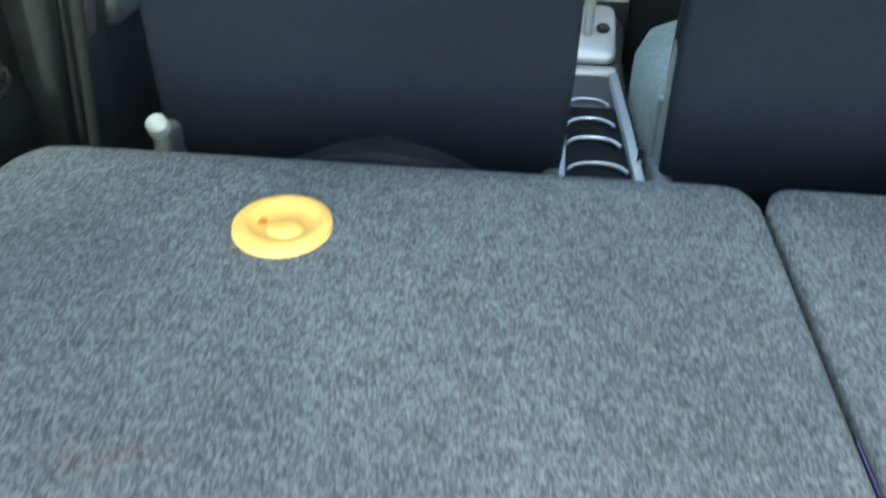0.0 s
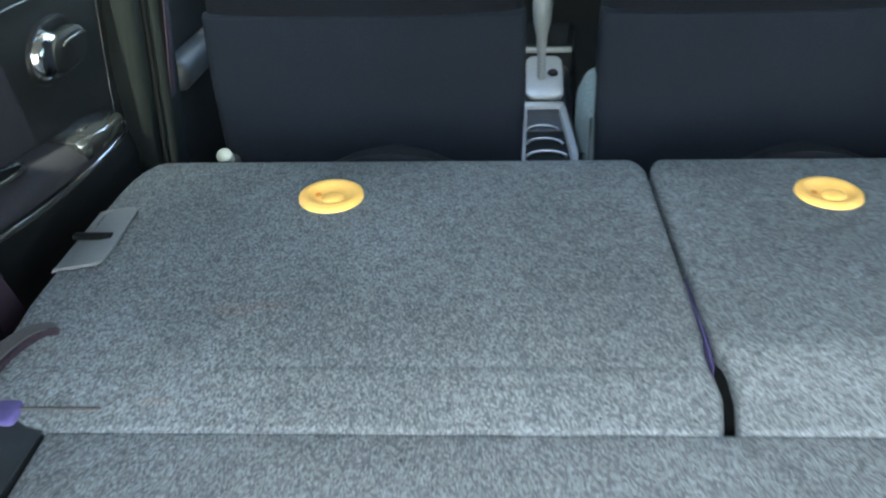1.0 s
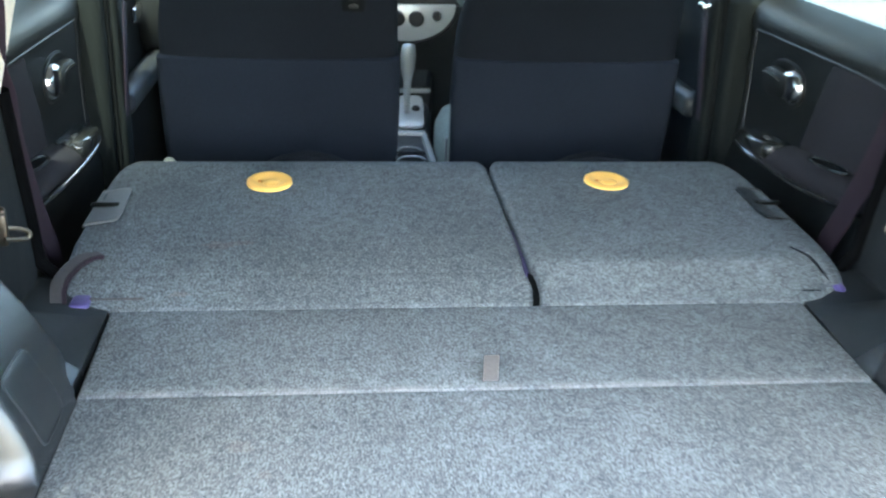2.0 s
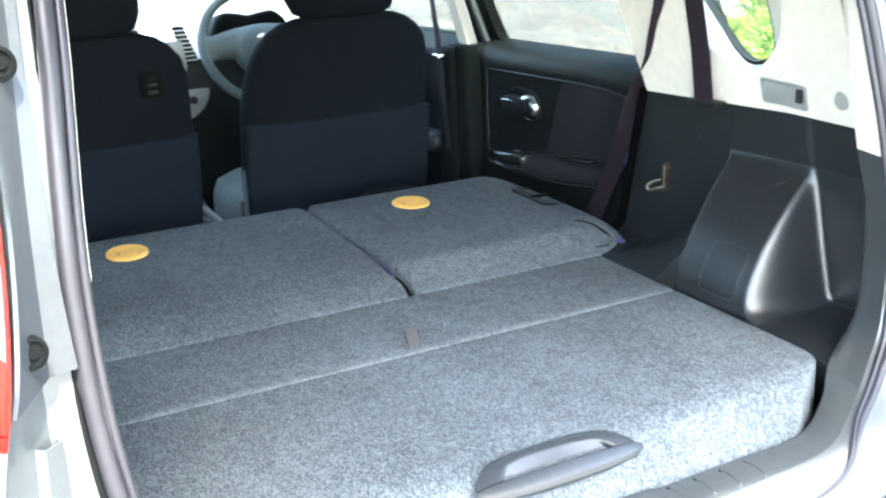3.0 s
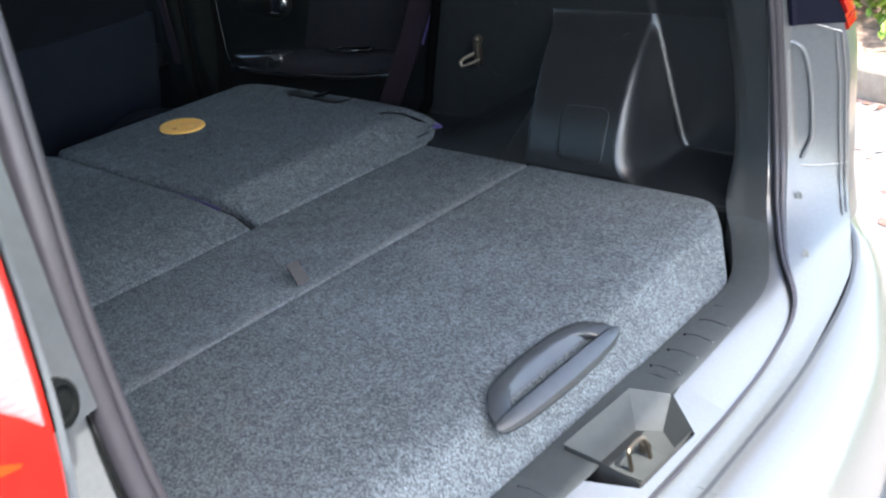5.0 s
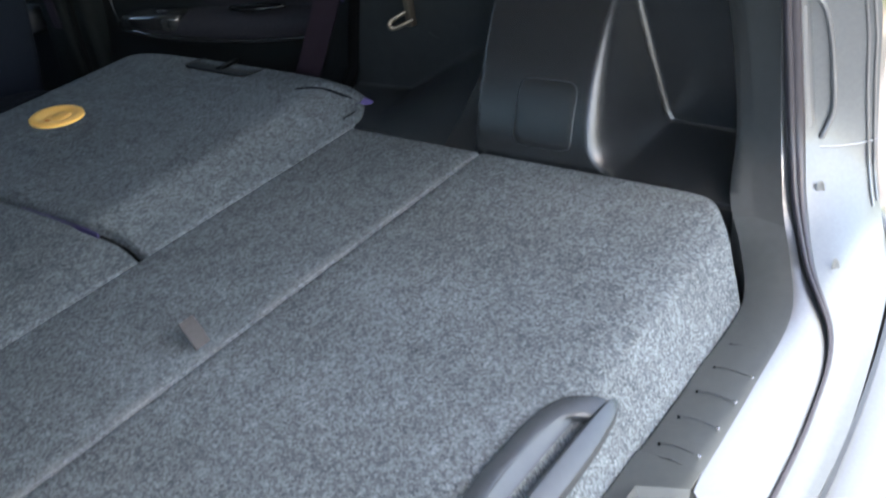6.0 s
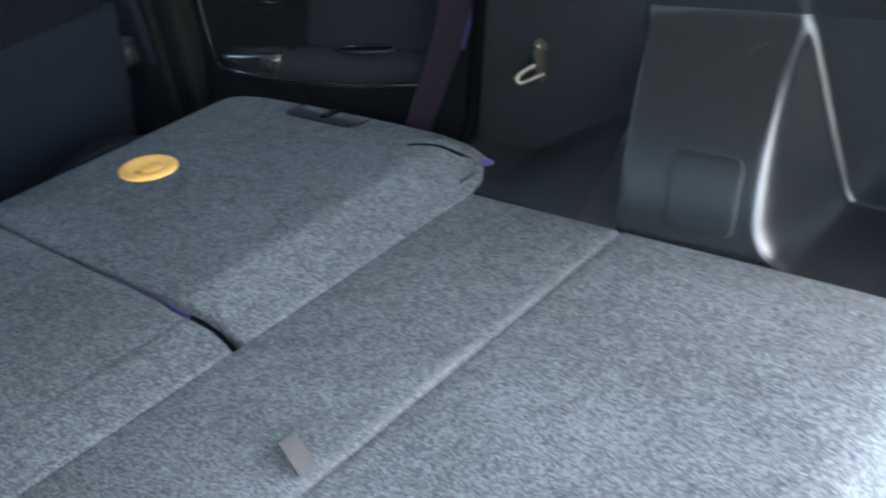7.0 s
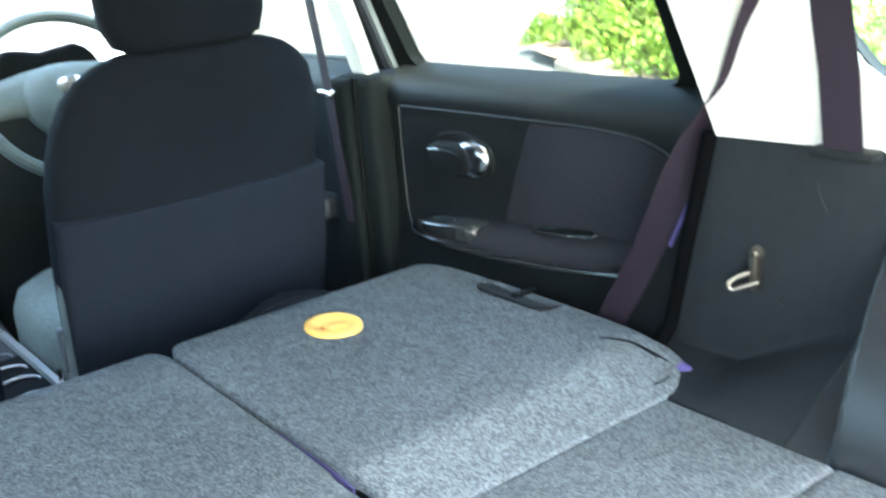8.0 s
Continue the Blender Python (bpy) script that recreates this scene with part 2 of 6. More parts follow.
# the strip's paint as shaded on the driver's side; JAMB_MID is its lit tone
STRIP_SHADED = make_mat("paint_strip_shaded", (0.005, 0.0065, 0.016), rough=0.5, spec=0.1, var=0.1, coat=0.05)
SEAL_RUBBER = make_mat("seal_rubber", (0.026, 0.025, 0.033), rough=0.38, var=0.15, scale=80)
RUBBER = make_mat("rubber", (0.022, 0.022, 0.025), rough=0.6, var=0.2, scale=100, bump=0.1)
ORANGE = make_mat("plastic_orange", (1.0, 0.57, 0.15), rough=0.45, var=0.06, scale=60, bump=0.05)
CHROME = make_mat("chrome", (0.75, 0.75, 0.76), rough=0.16, metal=1.0, var=0.05)
BRASS = make_mat("zinc_steel", (0.16, 0.14, 0.115), rough=0.45, metal=1.0, var=0.15, scale=200)
SILVER_TRIM = make_mat("plastic_silver", (0.40, 0.42, 0.42), rough=0.35, metal=0.4, var=0.06)
GLOSS = make_mat("plastic_gloss_black", (0.022, 0.024, 0.026), rough=0.13, spec=0.8, var=0.1, scale=60, coat=0.5)
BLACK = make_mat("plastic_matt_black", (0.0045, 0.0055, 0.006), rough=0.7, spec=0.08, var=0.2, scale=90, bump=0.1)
BELT = make_mat("belt_webbing", (0.0155, 0.0072, 0.0155), rough=0.7, spec=0.4, var=0.2, scale=600, bump=0.4, bump_scale=1500)
VIOLET = make_mat("plastic_violet", (0.075, 0.06, 0.19), rough=0.5, var=0.2, scale=120)
TAB = make_mat("tab_grey", (0.05, 0.047, 0.049), rough=0.7, var=0.2, scale=200)
GLASS_DOOR = make_glass("door_glass", (0.52, 0.56, 0.54))
# tint added to stop a sun patch through the unseen tailgate glass
GLASS_SUN_BLOCK = make_glass("sun_block_glass", (0.035, 0.04, 0.04), 0.08)
GLASS_DARK = make_glass("quarter_glass", (0.75, 0.82, 0.78), 0.08)
RED = make_lens("lens_red", (0.30, 0.008, 0.006))
AMBER = make_lens("lens_amber", (0.30, 0.032, 0.004))
CLEAR = make_fluted("lens_clear", (0.27, 0.205, 0.21), (0.30, 0.08, 0.09))
PINK = make_fluted("lens_pink", (0.27, 0.165, 0.19), (0.30, 0.07, 0.11))
# beige raised towards white to stand for sun on the dash top
DASH_TOP = make_mat("dash_pale_sunlit", (0.72, 0.72, 0.69), rough=0.6, var=0.08, scale=90, bump=0.2)
DASH = make_mat("dash_grey", (0.022, 0.025, 0.027), rough=0.5, var=0.1, scale=90, bump=0.2)
WHEEL_GREY = make_mat("wheel_grey", (0.10, 0.128, 0.118), rough=0.5, var=0.1, scale=90, bump=0.15)
ASPHALT = make_mat("asphalt", (0.165, 0.157, 0.152), rough=0.9, var=0.35, scale=25, bump=0.8, bump_scale=120, large=0.6)
KERB = make_mat("kerb_stone", (0.36, 0.30, 0.235), rough=0.9, var=0.3, scale=18, bump=0.8, bump_scale=90)
MULCH = make_mat("mulch", (0.30, 0.21, 0.155), rough=0.95, var=0.6, scale=30, bump=1.0, bump_scale=60)
PAINT_LINE = make_mat("road_paint", (0.75, 0.75, 0.73), rough=0.8, var=0.15, scale=30)
BARK = make_mat("bark", (0.09, 0.06, 0.04), rough=0.9, var=0.3, scale=50)
TYRE = make_mat("tyre", (0.02, 0.02, 0.02), rough=0.85, var=0.2, scale=60)
ALLOY = make_mat("alloy", (0.5, 0.5, 0.5), rough=0.35, metal=0.8, var=0.08)
DISPLAY = bpy.data.materials.new("display_blue")
DISPLAY.use_nodes = True
DISPLAY.node_tree.nodes["Principled BSDF"].inputs["Base Color"].default_value = (0.01, 0.02, 0.06, 1)
DISPLAY.node_tree.nodes["Principled BSDF"].inputs["Emission Color"].default_value = (0.1, 0.25, 1.0, 1)
DISPLAY.node_tree.nodes["Principled BSDF"].inputs["Emission Strength"].default_value = 1.2


def make_leaf(name, a, b2):
    m = make_mat(name, a, rough=0.5, var=0.25, scale=20)
    nt = m.node_tree
    bs = nt.nodes["Principled BSDF"]
    g = nt.nodes.new("ShaderNodeNewGeometry")
    r = nt.nodes.new("ShaderNodeValToRGB")
    r.color_ramp.elements[0].color, r.color_ramp.elements[1].color = rgb(a), rgb(b2)
    nt.links.new(g.outputs["Random Per Island"], r.inputs[0])
    nt.links.new(r.outputs[0], bs.inputs["Base Color"])
    bs.inputs["Transmission Weight"].default_value = 0.0
    bs.inputs["Subsurface Weight"].default_value = 0.0
    return m


LITTER = make_leaf("leaf_litter", (0.20, 0.07, 0.05), (0.52, 0.40, 0.32))
LEAF = make_leaf("leaf_green", (0.10, 0.20, 0.025), (0.32, 0.45, 0.06))


# ---- mesh helpers ----
def thicken(bm, t):
    """A second skin behind an open sheet, joined at the rim."""
    bm.normal_update()
    vs = bm.verts[:]
    fs = bm.faces[:]
    rim = [(e.verts[0], e.verts[1]) for e in bm.edges if len(e.link_faces) == 1]
    twin = {v: bm.verts.new(v.co - v.normal * t) for v in vs}
    for f in fs:
        bm.faces.new([twin[v] for v in reversed(f.verts)])
    for a, b in rim:
        bm.faces.new((a, b, twin[b], twin[a]))
    return bm


def part(name, bm, material, parent=None, label="", smooth=35, thick=0.0):
    """One mesh object from a bmesh, under a thing or a part."""
    if thick:
        bm = thicken(bm, thick)
    bmesh.ops.recalc_face_normals(bm, faces=bm.faces[:])
    me = bpy.data.meshes.new(name)
    bm.to_mesh(me)
    bm.free()
    if smooth:
        for p in me.polygons:
            p.use_smooth = True
        me.set_sharp_from_angle(angle=radians(smooth))
    for m in (material if isinstance(material, (list, tuple)) else [material]):
        me.materials.append(m)
    ob = new(name, me)
    if parent:
        ob.parent = parent
    if label:
        ob["label"] = label
    return ob


def thing(name, label, category, at=(0, 0, 0), group="", kind=""):
    e = new(name)
    e.empty_display_size = 0.05
    return tagged(e, label, category, group, kind)


def box(x0, x1, y0, y1, z0, z1, r=0.004, seg=2, bm=None):
    own = bmesh.new()
    bmesh.ops.create_cube(own, size=1.0, matrix=Matrix.LocRotScale(((x0 + x1) / 2, (y0 + y1) / 2, (z0 + z1) / 2), None, (abs(x1 - x0), abs(y1 - y0), abs(z1 - z0))))
    if r:
        bmesh.ops.bevel(own, geom=own.edges[:], offset=r, segments=seg, profile=0.5, affect="EDGES")
    return merge(bm, own) if bm else own


def merge(a, b):
    me = bpy.data.meshes.new("tmp")
    b.to_mesh(me)
    b.free()
    a.from_mesh(me)
    bpy.data.meshes.remove(me)
    return a


def moved(bm, m):
    bmesh.ops.transform(bm, matrix=m, verts=bm.verts[:])
    return bm


def rounded(pts, r, n=5):
    """A closed outline with its corners rounded; r: one radius, or one for each corner."""
    out = []
    k = len(pts)
    for i in range(k):
        p, a, b = Vector(pts[i]), Vector(pts[i - 1]), Vector(pts[(i + 1) % k])
        rr = r[i] if isinstance(r, (list, tuple)) else r
        d1, d2 = a - p, b - p
        rr = min(rr, d1.length * 0.49, d2.length * 0.49)
        q1, q2 = p + d1.normalized() * rr, p + d2.normalized() * rr
        if rr < 1e-5:
            out.append(p)
            continue
        for j in range(n + 1):
            t = j / n
            out.append((1 - t) ** 2 * q1 + 2 * t * (1 - t) * p + t * t * q2)
    return out


def plate(outline, thick, mapper, holes=(), bev=0.0, cuts=()):
    """A flat piece with holes, in (u, v), from w = 0 to w = thick, placed by mapper(u, v, w)."""
    bm = bmesh.new()
    for loop in (outline, *holes):
        vs = [bm.verts.new((p[0], p[1], 0)) for p in loop]
        for i in range(len(vs)):
            bm.edges.new((vs[i - 1], vs[i]))
    bmesh.ops.triangle_fill(bm, use_beauty=True, edges=bm.edges[:])
    for axis, values in cuts:
        for c in values:
            bmesh.ops.bisect_plane(bm, geom=bm.verts[:] + bm.edges[:] + bm.faces[:], plane_co=(c, c, 0), plane_no=(1, 0, 0) if axis == 0 else (0, 1, 0))
    if thick:
        res = bmesh.ops.extrude_face_region(bm, geom=bm.faces[:])
        for g in res["geom"]:
            if isinstance(g, bmesh.types.BMVert):
                g.co.z += thick
        bmesh.ops.recalc_face_normals(bm, faces=bm.faces[:])
        if bev:
            es = [e for e in bm.edges if len(e.link_faces) == 2 and e.calc_face_angle(0) > 0.9]
            bmesh.ops.bevel(bm, geom=es, offset=bev, segments=2, profile=0.5, affect="EDGES")
    for v in bm.verts:
        v.co = mapper(*v.co)
    return bm


def surf(f, nu, nv, closed=False):
    """A grid of points f(u, v), u and v from 0 to 1."""
    bm = bmesh.new()
    g = [[bm.verts.new(f(i / nu, j / nv)) for j in range(nv + 1)] for i in range(nu + (0 if closed else 1))]
    k = len(g)
    for i in range(k if closed else k - 1):
        for j in range(nv):
            bm.faces.new((g[i][j], g[(i + 1) % k][j], g[(i + 1) % k][j + 1], g[i][j + 1]))
    return bm


def loft(rings, cap=True):
    bm = bmesh.new()
    g = [[bm.verts.new(p) for p in r] for r in rings]
    n = len(g[0])
    for a, b in zip(g, g[1:]):
        for j in range(n):
            bm.faces.new((a[j], a[(j + 1) % n], b[(j + 1) % n], b[j]))
    if cap:
        bm.faces.new(g[0])
        bm.faces.new(list(reversed(g[-1])))
    return bm


def smooth_path(pts, n=8):
    """A Catmull-Rom path through the points."""
    P = [Vector(p) for p in pts]
    P = [2 * P[0] - P[1]] + P + [2 * P[-1] - P[-2]]
    out = []
    for i in range(1, len(P) - 2):
        for j in range(n):
            t = j / n
            a, b, c, d = P[i - 1], P[i], P[i + 1], P[i + 2]
            out.append(0.5 * ((2 * b) + (c - a) * t + (2 * a - 5 * b + 4 * c - d) * t * t + (3 * b - a - 3 * c + d) * t ** 3))
    out.append(P[-2])
    return out


def sweep(path, profile, up=(0, 0, 1), cap=True):
    """A profile of (side, up) pairs swept along a path; side is to the right of the way."""
    rings = []
    n = len(path)
    for i, p in enumerate(path):
        d = (path[min(i + 1, n - 1)] - path[max(i - 1, 0)]).normalized()
        upv = Vector(up(p) if callable(up) else up)
        s = d.cross(upv).normalized()
        u = s.cross(d).normalized()
        rings.append([p + s * a + u * b for a, b in profile])
    return loft(rings, cap)


def tube(path, r, n=8):
    return sweep(path, [(r * math.cos(2 * math.pi * k / n), r * math.sin(2 * math.pi * k / n)) for k in range(n)], up=(0.013, 0.021, 1) if abs((path[-1] - path[0]).normalized().z) < 0.9 else (1, 0.01, 0))


def lathe(profile, n=24, m=None):
    """Turns (radius, z) pairs round z."""
    bm = surf(lambda u, v: (0, 0, 0), n, len(profile) - 1, closed=True)
    bm.verts.ensure_lookup_table()
    k = len(profile)
    for i, v in enumerate(bm.verts):
        a = 2 * math.pi * (i // k) / n
        r, z = profile[i % k]
        v.co = (r * math.cos(a), r * math.sin(a), z)
    bmesh.ops.remove_doubles(bm, verts=bm.verts[:], dist=1e-5)
    return moved(bm, m) if m else bm


def interp(x, xs, ys):
    return float(np.interp(x, xs, ys))


def smin(a, b, k):
    h = max(k - abs(a - b), 0.0) / k
    return min(a, b) - h * h * k * 0.25


# ---- the ground outside ----
def slab(x0, x1, y0, y1, z, n=1):
    bm = bmesh.new()
    bmesh.ops.create_grid(bm, x_segments=n, y_segments=n, size=0.5, matrix=Matrix.LocRotScale(((x0 + x1) / 2, (y0 + y1) / 2, z), None, (x1 - x0, y1 - y0, 1)))
    return bm


tagged(part("ground", slab(-300, 300, -300, 300, 0.0), ASPHALT, smooth=0), "grey worn asphalt of a car park", "ground", kind="structure")

# the kerb runs along the bed at an angle to the car
KERB_AT, KERB_DIR = Vector((3.02, 0.55, 0)), Vector((0.41, 0.912, 0)).normalized()
KERB_OUT = Vector((KERB_DIR.y, -KERB_DIR.x, 0))


def along(d, off, z=0.0):
    p = KERB_AT + KERB_DIR * d + KERB_OUT * off
    return Vector((p.x, p.y, z))


def bed_height(off, d):
    return 0.10 + 0.06 * min(1, off / 1.5) + 0.03 * math.sin(3.1 * d) * math.sin(2.3 * off) + 0.25 * min(1, max(0, off - 1.5) / 4)


tagged(part("flower_bed", surf(lambda u, v: along(-8 + (15.0 + 14.0 * v ** 1.5) * u, 0.14 + 9 * v ** 1.5, bed_height(0.14 + 9 * v ** 1.5, -8 + 14.4 * u)), 90, 24), MULCH), "brown bark mulch in a planted bed behind the kerb", "flower bed", kind="structure")
for k in range(10):
    d0 = -6.0 + 1.2 * k
    bm = box(0, 1.192, -0.07, 0.07, -0.05, 0.125, 0.018, 3)
    for v in bm.verts:
        p = along(d0 + v.co.x, 0.07 + v.co.y, v.co.z + 0.004 * math.sin(7 * v.co.x + k))
        v.co = p
    tagged(part("kerb_stone", bm, KERB), "weathered grey-brown concrete kerb stone beside the bed", "kerb", "kerb stones", "structure")

bm = slab(-0.07, 0.07, 0, 9.0, 0.004)
moved(bm, pose(8.1, 7.2, 0, 0, 0, -24))
tagged(part("parking_line", bm, PAINT_LINE, smooth=0), "faded white painted parking line on the asphalt", "road marking", kind="structure")


rng = random.Random(21)
bm = bmesh.new()
for k in range(4600):
    d, off = rng.uniform(-4, 18), -0.02 - 2.2 * rng.random() ** 2.2
    if rng.random() < 0.35:
        off = rng.uniform(0.16, 0.9)
    z_ = bed_height(off, d) + 0.012 if off > 0 else 0.006
    c, a, L = along(d, off, z_), rng.uniform(0, 6.28), rng.uniform(0.015, 0.04)
    u, v = Vector((math.cos(a), math.sin(a), rng.uniform(-0.25, 0.25))) * L, Vector((-math.sin(a), math.cos(a), rng.uniform(-0.25, 0.25))) * L * 0.5
    bm.faces.new([bm.verts.new(c + p) for p in (-u, v - u * 0.1, u, -v - u * 0.1)])
for k in range(5200):
    d, off = rng.uniform(2.2, 20), -rng.uniform(0.3, 4.5)
    if math.sin(1.7 * d) * math.sin(2.3 * off + d) < 0.05:
        continue
    c, a, L = along(d, off, 0.006), rng.uniform(0, 6.28), rng.uniform(0.02, 0.055)
    u, v = Vector((math.cos(a), math.sin(a), rng.uniform(-0.2, 0.2))) * L, Vector((-math.sin(a), math.cos(a), rng.uniform(-0.2, 0.2))) * L * 0.5
    bm.faces.new([bm.verts.new(c + p) for p in (-u, v - u * 0.1, u, -v - u * 0.1)])
tagged(part("leaf_litter", bm, LITTER, smooth=0), "reddish-brown fallen leaves scattered along the kerb", "leaf litter", kind="stuff")


def shrub(seed, count, h, w):
    """A low shrub: stems and many small bent leaves."""
    rng = random.Random(seed)
    root = thing("shrub", "low bushy shrub with bright yellow-green leaves in the bed", "shrub", group="shrubs in the bed")
    bm = bmesh.new()
    for k in range(7):
        a = rng.uniform(0, 6.28)
        tip = Vector((math.cos(a) * w * 0.7, math.sin(a) * w * 0.7, h * rng.uniform(0.6, 0.95)))
        merge(bm, tube(smooth_path([(0, 0, -0.03), tip * 0.45 + Vector((0, 0, 0.06)), tip], 4), 0.006, 5))
    part("stem", bm, BARK, root)
    bm = bmesh.new()
    for k in range(count):
        a, q = rng.uniform(0, 6.28), rng.random() ** 0.5
        up = rng.random()
        r = w * q * (1.0 - 0.55 * up ** 2) * (0.8 + 0.35 * math.sin(3 * a + seed))
        c = Vector((r * math.cos(a), r * math.sin(a), 0.02 + h * up * (1 - 0.45 * q * q)))
        L = rng.uniform(0.022, 0.045)
        e = Euler((rng.uniform(-0.9, 0.9), rng.uniform(-0.9, 0.9), rng.uniform(0, 6.28))).to_matrix()
        pts = [(-L, 0, 0), (-0.2 * L, -0.5 * L, 0.12 * L), (0.7 * L, -0.3 * L, 0.02 * L), (L * 1.15, 0, -0.25 * L), (0.7 * L, 0.3 * L, 0.02 * L), (-0.2 * L, 0.5 * L, 0.12 * L)]
        vs = [bm.verts.new(c + e @ Vector(p)) for p in pts]
        bm.faces.new((vs[0], vs[1], vs[2], vs[3]))
        bm.faces.new((vs[0], vs[3], vs[4], vs[5]))
    part("crown", bm, LEAF, root, smooth=0)
    return root


shrub_kinds = [shrub(11, 750, 0.42, 0.42), shrub(12, 900, 0.55, 0.48), shrub(13, 650, 0.36, 0.4)]
rng = random.Random(4)
n_placed = 0
for row, (off, step, zs) in enumerate([(0.50, 0.58, 0.85), (1.15, 0.65, 1.05), (2.0, 0.85, 1.25), (3.0, 1.0, 1.5), (4.4, 1.3, 1.9)]):
    d = -3.0 + 0.2 * row
    while d < 6.9 + 1.4 * off:
        o = off + rng.uniform(-0.12, 0.12)
        p = along(d + rng.uniform(-0.15, 0.15), o)
        s_ = zs * rng.uniform(0.85, 1.15)
        m = Matrix.LocRotScale((p.x, p.y, bed_height(o, d) - 0.01), Euler((0, 0, rng.uniform(0, 6.28))), None)
        src = shrub_kinds[n_placed % 3]
        if n_placed < 3:
            src.matrix_basis = m @ Matrix.Diagonal((s_, s_, s_, 1))
        else:
            ob = copy_thing(src, m)
            ob.scale = (s_, s_, s_)
        n_placed += 1
        d += step


# ---- the car's shell ----
def xs(z):
    """Half width of the outer skin."""
    return 0.82 - 0.44 * max(0.0, z - 1.03)


SEAL = smooth_path([(0.49, 0.10, 1.42), (0.505, 0.02, 1.25), (0.52, -0.018, 1.10), (0.525, -0.035, 1.0), (0.522, -0.055, 0.88), (0.505, -0.078, 0.76), (0.475, -0.105, 0.68), (0.43, -0.135, 0.643), (0.36, -0.155, 0.626), (0.25, -0.168, 0.617), (0.12, -0.174, 0.613), (0.0, -0.176, 0.612)], 6)
TRIM_IN = smooth_path([(0.57, 0.19, 1.42), (0.59, 0.14, 1.25), (0.605, 0.11, 1.10), (0.61, 0.095, 1.0), (0.602, 0.08, 0.88), (0.585, 0.065, 0.78), (0.535, 0.03, 0.70), (0.45, -0.032, 0.648), (0.37, -0.048, 0.637), (0.25, -0.052, 0.634), (0.12, -0.054, 0.632), (0.0, -0.055, 0.632)], 6)
RIDGE = smooth_path([(0.505, 0.12, 1.42), (0.52, 0.06, 1.25), (0.53, 0.045, 1.10), (0.537, 0.038, 1.0), (0.535, 0.02, 0.88), (0.518, 0.0, 0.77), (0.485, -0.035, 0.695), (0.43, -0.068, 0.655), (0.365, -0.08, 0.642), (0.25, -0.083, 0.639), (0.12, -0.085, 0.637), (0.0, -0.086, 0.637)], 6)
EDGE = smooth_path([(0.488, 0.085, 1.42), (0.503, 0.01, 1.25), (0.516, -0.024, 1.10), (0.520, -0.040, 1.0), (0.515, -0.058, 0.88), (0.496, -0.078, 0.76), (0.462, -0.092, 0.69), (0.42, -0.105, 0.65), (0.36, -0.110, 0.637), (0.25, -0.113, 0.633), (0.12, -0.115, 0.631), (0.0, -0.116, 0.631)], 6)
JAMB_A = smooth_path([(0.53, 0.095, 1.42), (0.545, 0.01, 1.25), (0.557, -0.03, 1.10), (0.562, -0.045, 1.0), (0.566, -0.06, 0.88), (0.566, -0.075, 0.76), (0.55, -0.105, 0.67), (0.48, -0.150, 0.630), (0.38, -0.170, 0.613), (0.26, -0.184, 0.605), (0.12, -0.190, 0.601), (0.0, -0.192, 0.600)], 6)
JAMB_B = smooth_path([(0.56, 0.07, 1.42), (0.570, -0.03, 1.25), (0.578, -0.065, 1.10), (0.592, -0.095, 0.985), (0.612, -0.110, 0.90), (0.626, -0.110, 0.80), (0.627, -0.114, 0.70), (0.60, -0.130, 0.645), (0.50, -0.168, 0.62), (0.28, -0.198, 0.604), (0.12, -0.203, 0.600), (0.0, -0.205, 0.598)], 6)


# the driver's side of the opening is fuller low down
SEAL_R = smooth_path([(0.49, 0.10, 1.42), (0.505, 0.02, 1.25), (0.52, -0.018, 1.10), (0.532, -0.034, 1.0), (0.555, -0.034, 0.88), (0.552, -0.043, 0.76), (0.502, -0.066, 0.697), (0.428, -0.104, 0.664), (0.355, -0.152, 0.634), (0.25, -0.168, 0.618), (0.12, -0.174, 0.613), (0.0, -0.176, 0.612)], 6)
TRIM_R = smooth_path([(0.57, 0.19, 1.42), (0.59, 0.14, 1.25), (0.603, 0.105, 1.10), (0.604, 0.078, 1.0), (0.587, 0.049, 0.88), (0.562, 0.031, 0.76), (0.492, 0.011, 0.70), (0.443, -0.022, 0.66), (0.372, -0.051, 0.638), (0.25, -0.053, 0.634), (0.12, -0.054, 0.632), (0.0, -0.055, 0.632)], 6)
RIDGE_R = smooth_path([(0.505, 0.12, 1.42), (0.52, 0.06, 1.25), (0.53, 0.045, 1.10), (0.545, 0.036, 1.0), (0.562, 0.020, 0.88), (0.552, 0.006, 0.76), (0.497, -0.014, 0.70), (0.440, -0.050, 0.668), (0.365, -0.078, 0.645), (0.25, -0.083, 0.639), (0.12, -0.085, 0.637), (0.0, -0.086, 0.637)], 6)
EDGE_R = smooth_path([(0.488, 0.085, 1.42), (0.503, 0.01, 1.25), (0.514, -0.020, 1.10), (0.524, -0.030, 1.0), (0.549, -0.024, 0.88), (0.541, -0.030, 0.76), (0.490, -0.052, 0.698), (0.432, -0.082, 0.666), (0.365, -0.107, 0.643), (0.25, -0.112, 0.635), (0.12, -0.115, 0.631), (0.0, -0.116, 0.631)], 6)
JAMB_A_R = smooth_path([(0.53, 0.095, 1.42), (0.545, 0.01, 1.25), (0.557, -0.03, 1.10), (0.568, -0.042, 1.0), (0.586, -0.046, 0.88), (0.586, -0.056, 0.76), (0.553, -0.088, 0.69), (0.475, -0.130, 0.652), (0.38, -0.170, 0.618), (0.26, -0.184, 0.605), (0.12, -0.190, 0.601), (0.0, -0.192, 0.600)], 6)
